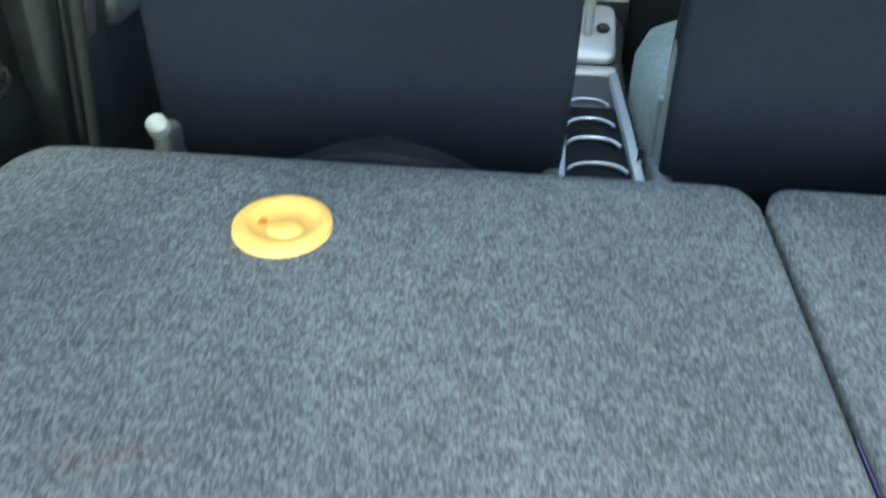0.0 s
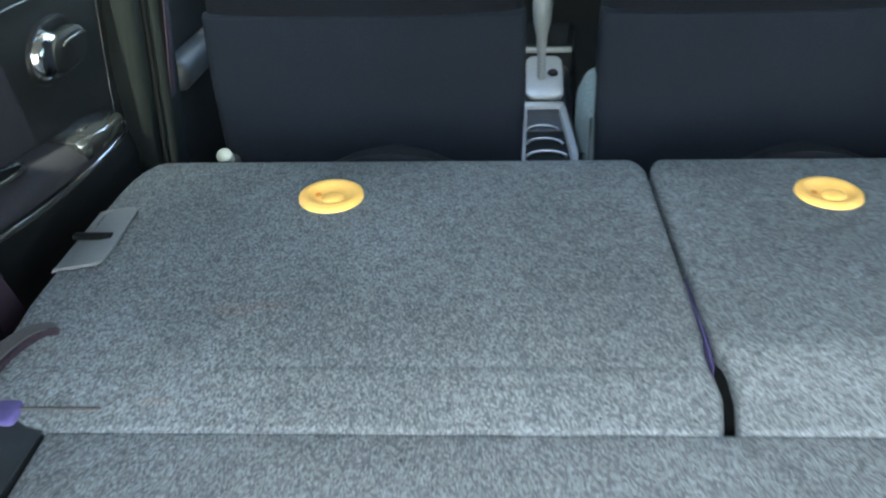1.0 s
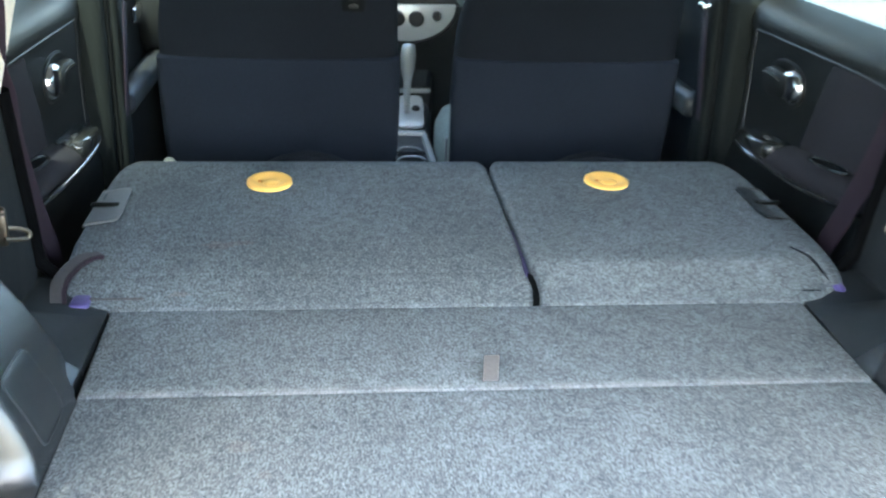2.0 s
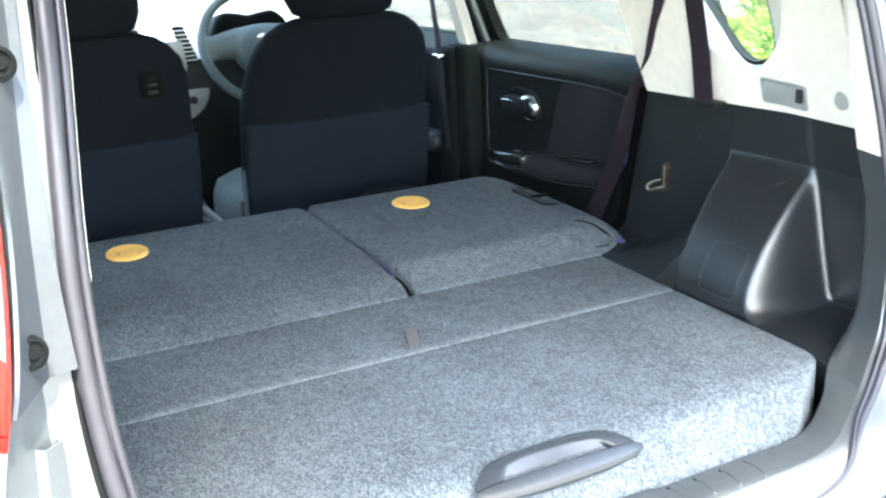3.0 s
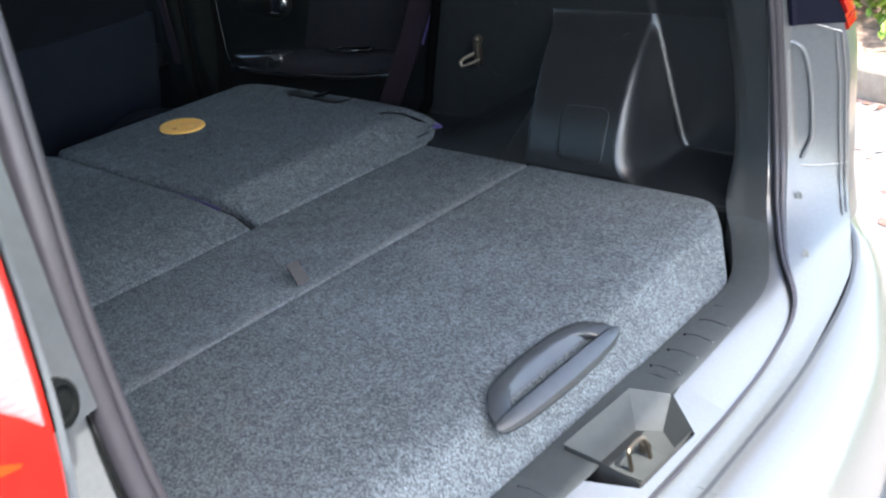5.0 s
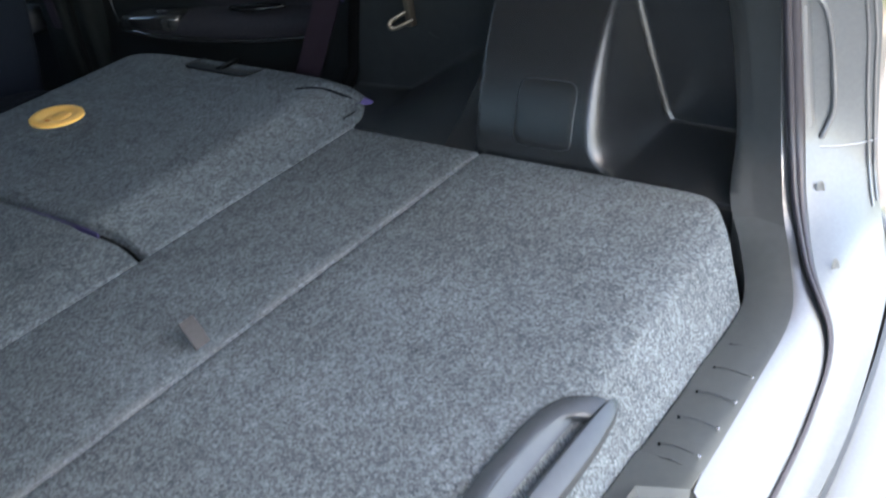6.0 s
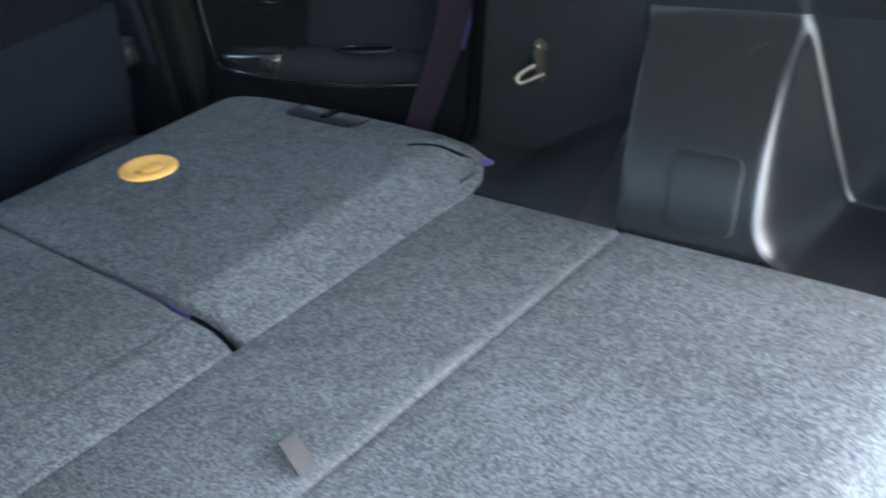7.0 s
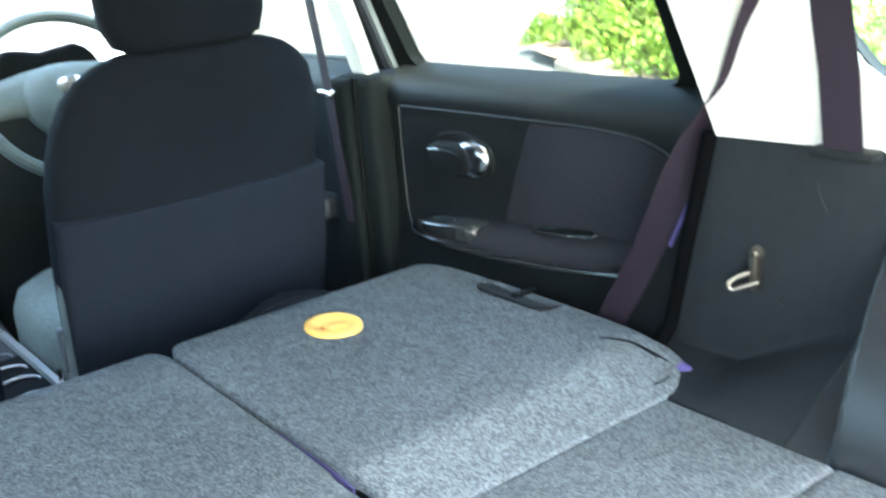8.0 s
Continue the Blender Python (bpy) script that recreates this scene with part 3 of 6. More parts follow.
OPENING = {-1: (SEAL, TRIM_IN, RIDGE, EDGE, JAMB_A), 1: (SEAL_R, TRIM_R, RIDGE_R, EDGE_R, JAMB_A_R)}


def offset_path(a, d):
    return [p + Vector(d) for p in a]


JB = {1: offset_path(JAMB_B, (0.004, 0.0, 0)), -1: offset_path(JAMB_B, (-0.003, -0.014, 0))}


def at_height(path, z):
    """The point of a pillar curve at the height z (upper part)."""
    for a, b in zip(path, path[1:]):
        if a.z >= z >= b.z:
            return a.lerp(b, (a.z - z) / max(1e-6, a.z - b.z))
    return path[0] if z > path[0].z else path[-1]


def side(s, p):
    return Vector((s * p[0], p[1], p[2]))


def ribbon(s, curves, thick=0.0, lo=0, hi=None):
    """A skin between curves of the opening; a whole loop when s is 0."""
    rows = []
    for c in curves:
        c = c[lo:hi]
        if s == 0:
            rows.append([side(1, p) for p in c] + [side(-1, p) for p in reversed(c[:-1])])
        else:
            rows.append([side(s, p) for p in c])
    bm = bmesh.new()
    g = [[bm.verts.new(p) for p in r] for r in rows]
    for a, b in zip(g, g[1:]):
        for j in range(len(a) - 1):
            bm.faces.new((a[j], a[j + 1], b[j + 1], b[j]))
    return bm


def lerp_path(a, b, t):
    return [p.lerp(q, t) for p, q in zip(a, b)]


car = thing("car", "silver hatchback with its tailgate open, parked on the asphalt", "car")
N_CREAM = 19  # number of curve points above the dark lower trim
NC0 = len(SEAL) - 6
for s in (1, -1):
    SEAL, TRIM_IN, RIDGE, EDGE, JAMB_A = OPENING[s]
    # along the sill, silver stands for sun on the trim past the tailgate's shadow
    part("sill_flange", ribbon(s, [EDGE, lerp_path(EDGE, SEAL, 0.5), offset_path(SEAL, (0, 0.004, -0.004))], hi=NC0), SILVER, car, "silver flange inside the tailgate seal, pale for the sun on the sill", thick=0.003)
part("sill_flange", plate([(-0.12, -0.115), (-0.089, -0.114), (-0.054, -0.162), (0.060, -0.164), (0.096, -0.118), (0.12, -0.115), (0.12, -0.172), (-0.12, -0.172)], 0.003, lambda x, y, w: (x, y, interp(y, [-0.176, -0.145, -0.115], [0.610, 0.624, 0.630]) + w)), SILVER, car, "silver flange inside the tailgate seal, pale for the sun on the sill")
for s in (1, -1):
    SEAL, TRIM_IN, RIDGE, EDGE, JAMB_A = OPENING[s]
    part("jamb", ribbon(s, [offset_path(SEAL, (0, 0.002, -0.005)), lerp_path(SEAL, JAMB_A, 0.55), JAMB_A, lerp_path(JAMB_A, JB[s], 0.5), JB[s]]), JAMB_SHADED, car, "grey-blue tailgate jamb, the body silver darkened for its shade", thick=0.004 * s)

# weather seal: a double-lobed rubber tube round the opening
top_seal = [Vector((0.49 - 0.98 * k / 12, 0.10 + 0.02 * math.sin(math.pi * k / 12), 1.42 + 0.025 * math.sin(math.pi * k / 12))) for k in range(13)]
loop_path = [side(1, p) for p in SEAL_R] + [side(-1, p) for p in reversed(SEAL[:-1])]
seal = thing("weather_seal", "black rubber weather seal round the tailgate opening", "weather seal")


def seal_sweep(path, off, r):
    """One round lobe of the seal, set off towards the inside of the opening; thin along the sill."""
    rings = []
    n = len(path)
    for i, p in enumerate(path):
        d = (path[min(i + 1, n - 1)] - path[max(i - 1, 0)]).normalized()
        out = d.cross(Vector((0, -1, 0.3))).normalized()
        up = out.cross(d).normalized()
        k = interp(p.z, [0.60, 0.625, 0.65, 0.69, 0.78], [0.16, 0.20, 0.5, 0.85, 1.05])
        c = p + (out * off[0] + up * off[1]) * k
        rings.append([c + (out * math.cos(a) + up * math.sin(a)) * r * k for a in [2 * math.pi * j / 12 for j in range(12)]])
    return loft(rings)


IN = -1 if (loop_path[1] - loop_path[0]).cross(Vector((0, -1, 0.3))).x > 0 else 1
part("seal_tube", seal_sweep(loop_path, (0.0, 0.002), 0.0085), SEAL_RUBBER, seal)
part("seal_lip", seal_sweep(loop_path, (0.0125 * IN, 0.0), 0.0046), SEAL_RUBBER, seal)
# outer lobe in plain black draws the shadow line along the flange
part("seal_lip", seal_sweep(loop_path, (-0.0115 * IN, -0.002), 0.0036), BLACK, seal)
part("seal_tube_top", sweep(top_seal, [(0.012 * math.cos(a), 0.010 * math.sin(a)) for a in [2 * math.pi * k / 12 for k in range(12)]], up=(0, -1, 0.3)), RUBBER, seal)


def skin(u, z, s=1):
    """The outer skin from the jamb's corner round to the flank; u from 0 to 1."""
    b = at_height(JB[s][:42], z)
    w = xs(z) - b.x
    pts = [(b.x, b.y), (b.x + 0.30 * w, b.y + 0.012), (b.x + 0.66 * w, b.y + 0.07), (b.x + 0.90 * w, b.y + 0.17), (xs(z), b.y + 0.36)]
    t = u * (len(pts) - 1)
    i = min(int(t), len(pts) - 2)
    P = [Vector((2 * pts[0][0] - pts[1][0], pts[0][1] - 0.005))] + [Vector(p) for p in pts] + [Vector((xs(z), pts[-1][1] + 0.3))]
    a, b_, c, d = P[i], P[i + 1], P[i + 2], P[i + 3]
    f = t - i
    q = 0.5 * ((2 * b_) + (c - a) * f + (2 * a - 5 * b_ + 4 * c - d) * f * f + (3 * b_ - a - 3 * c + d) * f ** 3)
    return Vector((q.x, q.y, z))


def skin_patch(s, f, nu=14, nv=10, out=0.0):
    """A patch of the outer skin: f(a, b) gives (u, z); out lifts it off."""
    def g(a, b):
        u, z = f(a, b)
        p, q = skin(u, z, s), skin(min(1, u + 0.01), z, s)
        t = (q - p).normalized() if u < 0.99 else Vector((0, 1, 0))
        n = Vector((t.y, -t.x, 0))
        p = p + n * out
        return side(s, p)
    return surf(g, nu, nv)


LAMP_U = 0.60
LENS_U = {1: 0.26, -1: 0.014}


def low_edge(u):
    return 0.937 + 0.02 * u


for s in (1, -1):
    SEAL, TRIM_IN, RIDGE, EDGE, JAMB_A = OPENING[s]
    part("quarter_panel", skin_patch(s, lambda a, b: (a, 0.645 + (low_edge(a) - 0.008 - 0.645) * b), 24, 14), SILVER, car, "silver painted rear quarter panel", thick=0.003)
    part("upper_quarter", skin_patch(s, lambda a, b: (LAMP_U + 0.004 + (1 - LAMP_U - 0.004) * a, 0.93 + 0.49 * b), 10, 14), SILVER, car, thick=0.003)
    lamp = part("tail_lamp", skin_patch(s, lambda a, b: (LAMP_U * a, low_edge(LAMP_U * a) - 0.004 + 0.482 * b), 14, 24, -0.012), RED, car, "tall red tail lamp wrapping the rear corner", thick=0.004)
    part("red_lens", skin_patch(s, lambda a, b: (0.014 + (LAMP_U - 0.019) * a, low_edge(a) + 0.008 + (0.057 + 0.080 * a ** 0.8) * b), 14, 6, 0.0034), RED, lamp, "red brake lens", thick=0.006)
    part("amber_lens", skin_patch(s, lambda a, b: ((0.08 if s < 0 else 0.30) + (LAMP_U - (0.09 if s < 0 else 0.31)) * a, low_edge(a) + 0.052 - 0.012 * a + (0.002 + 0.050 * a) * b), 12, 6, 0.0045), AMBER, lamp, "orange indicator lens", thick=0.006)
    if s < 0:
        part("corner_lens", skin_patch(s, lambda a, b: (0.020 + (0.050 - 0.020 * b) * a, low_edge(0) + 0.012 + 0.040 * b), 6, 8, 0.0042), make_lens("lens_orange_red", (0.30, 0.018, 0.004)), lamp, "orange-red ribbed corner lens", thick=0.003)
    part("clear_lens", skin_patch(s, lambda a, b: (LENS_U[s] + (LAMP_U - 0.005 - LENS_U[s]) * a, 1.000 + 0.095 * a ** 0.8 + (0.150 - 0.100 * a ** 0.8) * b), 14, 10, 0.0020), CLEAR, lamp, "clear whitish reversing lens", thick=0.006)
    part("pink_lens", skin_patch(s, lambda a, b: (LENS_U[s] + (LAMP_U - 0.005 - LENS_U[s]) * a, 1.127 - 0.010 * a + (0.12 + 0.01 * a) * b), 12, 8, 0.0025), PINK, lamp, "pale pink upper lens", thick=0.006)
    if s < 0:
        part("amber_patch", skin_patch(s, lambda a, b: (0.20 + (LAMP_U - 0.22) * a, 1.150 + 0.020 * (1 - a) + (0.004 + 0.030 * a) * b), 8, 4, 0.0045), make_lens("lens_peach", (0.85, 0.42, 0.25)), lamp, "peach tinted lens patch", thick=0.004)
    part("upper_lens", skin_patch(s, lambda a, b: (0.014 + (LAMP_U - 0.019) * a, 1.250 + 0.15 * b), 12, 8, 0.0025), RED, lamp, thick=0.006)
    part("lamp_rim", skin_patch(s, lambda a, b: (-0.0 + LAMP_U * a, low_edge(LAMP_U * a) - 0.006 + 0.012 * b), 14, 3, 0.004), RED, lamp, "thin red rim", thick=0.006)
    part("lamp_edge", skin_patch(s, lambda a, b: (0.0 + 0.012 * a, 0.93 + 0.47 * b), 3, 20, 0.004), RED, lamp, thick=0.004)
    # pillar strip between jamb and lamp, shaded colour on the driver's side, rubber buffers opposite
    inner = [a.lerp(c, interp(a.z, [0.96, 1.10, 1.25, 1.40], [0.97, 0.55, 0.25, 0.12] if s > 0 else [0.985, 0.88, 0.80, 0.75])) for a, c in zip(JAMB_A, JB[s])]
    root_ = [p.lerp(q, 0.78 if s > 0 else interp(p.z, [0.96, 1.05, 1.25], [0.30, 0.45, 0.78])) for p, q in zip(SEAL, JAMB_A)]
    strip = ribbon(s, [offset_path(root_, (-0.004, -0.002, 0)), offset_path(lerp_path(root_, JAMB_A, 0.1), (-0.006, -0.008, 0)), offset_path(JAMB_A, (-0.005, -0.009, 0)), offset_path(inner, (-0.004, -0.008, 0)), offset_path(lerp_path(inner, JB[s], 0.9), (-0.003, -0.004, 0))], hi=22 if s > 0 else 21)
    part("pillar_strip", strip, STRIP_SHADED if s > 0 else JAMB_MID, car, "painted strip beside the tail lamp, near-black for its shade" if s > 0 else "blue-grey painted strip beside the tail lamp", thick=0.002)
    if s > 0:
        part("lamp_return", ribbon(s, [offset_path(inner, (-0.005, -0.0095, 0)), offset_path(lerp_path(inner, JB[s], 0.5), (-0.006, -0.013 if s > 0 else -0.009, 0)), offset_path(lerp_path(inner, JB[s], 0.95), (-0.003, -0.012 if s > 0 else -0.006, 0)), offset_path(JB[s], (0.003, -0.003, 0))], hi=21), RED, lamp, "red side face of the lamp", thick=0.002)
    if s > 0:
        part("side_lens", skin_patch(s, lambda a, b: (0.012 + (LENS_U[s] - 0.010) * a, 0.995 + 0.262 * b), 6, 14, 0.0015), RED, lamp, thick=0.006)
    for z_ in (0.996, 1.235) if s < 0 else ():
        p = side(s, at_height(lerp_path(JAMB_A, JB[s], 0.50), z_))
        d = Vector((-0.45 * s, -1, 0.15))
        m = Matrix.Translation(p + d.normalized() * 0.010) @ d.to_track_quat("Z", "Y").to_matrix().to_4x4()
        part("buffer", lathe([(0.0, 0.006), (0.005, 0.0065), (0.006, 0.004), (0.010, 0.004), (0.011, 0.007), (0.015, 0.006), (0.016, 0.0)], 20, m), BLACK, car, "round rubber stop buffer")
    for z_ in (0.70, 0.655):
        p = side(s, at_height(lerp_path(SEAL, JAMB_A, 0.66), z_))
        d = Vector((-0.6 * s, -1, 0.2))
        m = Matrix.Translation(p + d.normalized() * 0.001) @ d.to_track_quat("Z", "Y").to_matrix().to_4x4() @ Matrix.Diagonal((0.6, 1.2, 0.25, 1))
        part("grommet", lathe([(0.0, 0.001), (0.005, 0.001), (0.006, 0.003), (0.009, 0.002), (0.010, 0.0)], 16, m), JAMB_SHADED, car, "oval painted drain plug")
    # pressed panel in the jamb below the strip
    if s < 0:
        part("jamb_panel", ribbon(s, [offset_path(lerp_path(SEAL, JAMB_A, 0.92), (-0.001, -0.001, 0)), offset_path(lerp_path(SEAL, JAMB_A, 0.97), (-0.006, -0.008, 0)), offset_path(lerp_path(JAMB_A, JB[s], 0.30), (-0.005, -0.008, 0)), offset_path(lerp_path(JAMB_A, JB[s], 0.36), (0.0, 0.0, 0))], lo=23, hi=35), JAMB_SHADED, car, "grey pressed panel of the jamb", thick=0.002)
    else:
        def on_jamb(t, z, lift=0.0035):
            return side(s, at_height(lerp_path(JAMB_A, JB[s], t), z)) + Vector((-0.3 * lift, -lift, 0))
        # pressed edges as tubes of lighter silver, so their highlights are in the colour
        edge = smooth_path([on_jamb(-0.12, 0.918, 0.001), on_jamb(0.12, 0.905), on_jamb(0.22, 0.87), on_jamb(0.25, 0.82), on_jamb(0.22, 0.775), on_jamb(0.02, 0.745, 0.001)], 5)
        part("jamb_panel", tube(edge, 0.0032, 10), SILVER, car, "pressed edge of the jamb panel in lighter silver for its highlight")
        part("jamb_rib", tube([on_jamb(-0.16, z, 0.002) for z in (0.905, 0.87, 0.83, 0.79, 0.76)], 0.0075, 10), SILVER, car, "rib beside the seal in lighter silver for its highlight")
        for t_ in (0.80, 0.92):
            part("body_crease", tube([on_jamb(t_, z, 0.0006) for z in (0.925, 0.86, 0.80, 0.74, 0.69, 0.66)], 0.0018, 8), SILVER, car, "pressed crease of the body corner")
        part("strip_joint", tube(smooth_path([on_jamb(-0.2, 0.948, 0.009), on_jamb(0.35, 0.940, 0.009), on_jamb(0.85, 0.928, 0.006)], 4), 0.0014, 6), SILVER, car, "pale joint under the dark strip")
    # horizontal joint
    if s > 0:
        part("joint", tube([on_jamb(t_, 0.735 - 0.006 * t_, 0.001) for t_ in (-0.1, 0.2, 0.4, 0.6, 0.8, 0.98)], 0.0013, 6), SILVER, car, "pale sealed joint across the jamb")
    # flank and sills
    part("flank", plate([(0.27, 0.645), (0.27, 0.98), (0.6, 1.03), (2.75, 1.03), (2.75, 0.24), (1.0, 0.24), (0.86, 0.55), (0.6, 0.66), (0.35, 0.60)], 0.02, lambda y, z, w, s=s: (s * (0.80 + w - 0.05 * max(0, 0.55 - z)), y, z)), SILVER, car, "silver painted door side")
    # wheels
    for y_ in (0.42, 3.02):
        wheel = part("wheel", lathe([(0.17, -0.08), (0.27, -0.09), (0.30, -0.07), (0.302, 0.0), (0.30, 0.07), (0.27, 0.09), (0.17, 0.08), (0.17, -0.08)], 32, pose(s * 0.72, y_, 0.30, 0, 90, 0)), TYRE, car)
        part("rim", lathe([(0.0, 0.04), (0.05, 0.05), (0.16, 0.06), (0.175, 0.075), (0.178, -0.07), (0.0, -0.06)], 24, pose(s * 0.72, y_, 0.30, 0, 90 * s, 0)), ALLOY, wheel, "silver alloy rim")

# bumper
half = smooth_path([(0.0, -0.208, 0.597), (0.25, -0.203, 0.60), (0.46, -0.182, 0.612), (0.57, -0.150, 0.632), (0.63, -0.112, 0.642), (0.70, -0.065, 0.648), (0.765, 0.03, 0.65), (0.80, 0.16, 0.65), (0.81, 0.3, 0.65)], 6)
bpath = [side(-1, p) for p in reversed(half)] + [side(1, p) for p in half[1:]]
prof = [(0.0, 0.0), (0.015, 0.001), (0.04, -0.006), (0.07, -0.022), (0.092, -0.05), (0.105, -0.10), (0.108, -0.16), (0.10, -0.24), (0.08, -0.33), (0.02, -0.35), (0.0, -0.30)]


def bumper_ring(p, d):
    out = Vector((d.y, -d.x, 0)).normalized()
    k = interp(abs(p.x), [0.15, 0.35, 0.50, 0.62, 0.70, 0.80], [1.0, 0.85, 0.55, 0.38, 0.35, 0.25])
    return [p + out * a * k + Vector((0, 0, b)) for a, b in prof]


rings = []
for i, p in enumerate(bpath):
    d = (bpath[min(i + 1, len(bpath) - 1)] - bpath[max(i - 1, 0)])
    rings.append(bumper_ring(p, d))
part("bumper", loft(rings), SILVER, car, "silver painted rear bumper")
rub = []
for i, p in enumerate(bpath[6:-6], 6):
    d = (bpath[i + 1] - bpath[i - 1])
    out = Vector((d.y, -d.x, 0)).normalized()
    k = interp(abs(p.x), [0.15, 0.35, 0.50, 0.62, 0.70, 0.80], [1.0, 0.85, 0.55, 0.38, 0.35, 0.25])
    rub.append(p + out * 0.104 * k + Vector((0, 0, -0.20)))
part("bumper_strip", sweep(rub, [(-0.01, -0.03), (0.008, -0.028), (0.012, 0.0), (0.008, 0.028), (-0.01, 0.03)]), PLASTIC_DARK, car, "dark plastic lower bumper strip")
part("bumper_gap", sweep([p + Vector((0, 0, 0.001)) for p in bpath[5:-5]], [(-0.0025, -0.003), (0.0025, -0.003), (0.0025, 0.0015), (-0.0025, 0.0015)]), JAMB_MID, car)
for s in (1, -1):
    part("reflector", plate(rounded([(-0.05, -0.014), (0.05, -0.014), (0.05, 0.014), (-0.05, 0.014)], 0.008), 0.008, lambda u, v, w, s=s: (s * (0.40 + u * 0.95), -0.268 + w * -1 + 0.42 * u, 0.425 + v)), CLEAR, car, "small pale reflector in the bumper")

# roof, pillars and glass
# unseen roof, widened past the side glass to keep sun off the doors
roof = plate(rounded([(-0.66, 0.10), (0.66, 0.10), (0.675, 1.0), (0.64, 1.95), (-0.64, 1.95), (-0.675, 1.0)], 0.05), 0.03, lambda x, y, w: (x, y, 1.455 + w + 0.03 * (1 - (x / 0.62) ** 2)))
part("roof", roof, SILVER, car)
part("roof_lining", plate(rounded([(-0.63, 0.11), (0.63, 0.11), (0.61, 1.93), (-0.61, 1.93)], 0.05), 0.012, lambda x, y, w: (x, y, 1.436 + w + 0.02 * (1 - (x / 0.63) ** 2))), HEADLINER, car, "pale woven roof lining")
part("bonnet", surf(lambda u, v: (-0.74 + 1.48 * u, 2.74 + 0.85 * v, 1.02 - 0.22 * v ** 1.6 - 0.10 * (2 * u - 1) ** 4), 16, 10), SILVER, car, thick=0.01)
part("front_end", box(-0.78, 0.78, 2.76, 3.62, 0.22, 0.74, 0.06, 3), SILVER, car)
part("bulkhead", box(-0.79, 0.79, 2.72, 2.755, 0.22, 1.0, 0.01), PLASTIC, car)
part("underbody", box(-0.79, 0.79, -0.10, 2.74, 0.22, 0.30, 0.01), PLASTIC, car, "dark floor carpet of the cabin")
part("boot_well", box(-0.70, 0.70, -0.11, 0.62, 0.30, 0.60, 0.01), PLASTIC, car)
part("windscreen", surf(lambda u, v: ((-0.68 + 0.13 * v + (1.36 - 0.26 * v) * u), 2.78 - 0.86 * v + 0.06 * (1 - (2 * u - 1) ** 2), 1.02 + 0.42 * v), 10, 8), make_glass("windscreen_glass", (0.84, 0.88, 0.86)), car, "clear windscreen")
for s in (1, -1):
    part("front_pillar", tube([Vector((s * 0.70, 2.78, 1.0)), Vector((s * 0.64, 2.36, 1.22)), Vector((s * 0.575, 1.92, 1.44))], 0.035, 10), CREAM, car, "cream front pillar trim")
    part("door_glass", plate([(0.56, 1.035), (1.44, 1.03), (1.44, 1.43), (0.70, 1.43)], 0.004, lambda y, z, w, s=s: (s * (0.785 - 0.38 * (z - 1.03) + w), y, z)), GLASS_DOOR, car, "lightly tinted rear door window")
    part("front_glass", plate([(1.55, 1.035), (2.68, 1.03), (1.98, 1.42), (1.55, 1.43)], 0.004, lambda y, z, w, s=s: (s * (0.785 - 0.38 * (z - 1.03) + w), y, z)), GLASS_DOOR, car, "lightly tinted front door window")
    fx = lambda z: 0.775 - 0.38 * (z - 1.03)
    frame_ = plate(rounded([(0.52, 1.0), (1.49, 1.0), (1.49, 1.45), (0.60, 1.45)], 0.02), 0.03, lambda y, z, w, s=s: (s * (fx(z) + w - 0.012), y, z), holes=[rounded([(0.779, 1.034), (1.427, 1.032), (1.455, 1.42), (0.80, 1.42)], 0.03)])
    part("window_frame", frame_, BLACK, car, "black rear door window frame")
    part("front_frame", plate(rounded([(1.53, 1.0), (2.76, 1.0), (1.98, 1.45), (1.53, 1.45)], 0.02), 0.03, lambda y, z, w, s=s: (s * (fx(z) + w - 0.012), y, z), holes=[rounded([(1.58, 1.036), (2.62, 1.03), (1.96, 1.41), (1.58, 1.42)], 0.03)]), BLACK, car, "black front door window frame")
    # quarter glass with a black edge
    qo = rounded([(0.452, 1.050), (0.36, 1.075), (0.33, 1.40), (0.66, 1.40)], [0.04, 0.05, 0.05, 0.05])
    part("quarter_glass", plate(qo, 0.004, lambda y, z, w, s=s: (s * (0.745 - 0.42 * (z - 1.03) + w), y, z)), GLASS_DARK, car, "tinted rear quarter window")
    cen = Vector((0.46, 1.22))
    qi = [cen + (Vector(p) - cen) * 0.925 for p in qo]
    qx = [cen + (Vector(p) - cen) * 1.25 for p in qo]
    part("quarter_frame", plate(qx, 0.02, lambda y, z, w, s=s: (s * (0.735 - 0.42 * (z - 1.03) + w), y, z), holes=[qi]), RUBBER, car, "black rubber frame of the quarter window")

# the raised tailgate over the opening
TG = Matrix.Translation((0, 0.11, 1.475)) @ pose(0, 0, 0, -12, 0, 0)
tg_out = rounded([(-0.52, -0.02), (0.52, -0.02), (0.60, -0.95), (-0.60, -0.95)], 0.06)
tg_hole = rounded([(-0.44, -0.10), (0.44, -0.10), (0.48, -0.50), (-0.48, -0.50)], 0.05)
tailgate = part("tailgate", plate(tg_out, 0.05, lambda x, y, w: TG @ Vector((x, y, w)), holes=[tg_hole]), SILVER, car, "raised silver tailgate")
part("tailgate_trim", plate([(-0.50, -0.53), (0.50, -0.53), (0.54, -0.90), (-0.54, -0.90)], 0.012, lambda x, y, w: TG @ Vector((x, y, -0.014 + w))), PLASTIC, tailgate, "dark tailgate lining")
part("tailgate_glass", plate(tg_hole, 0.004, lambda x, y, w: TG @ Vector((x, y, 0.025 + w))), GLASS_SUN_BLOCK, tailgate, "unseen tailgate glass, darkened to keep the sun out")


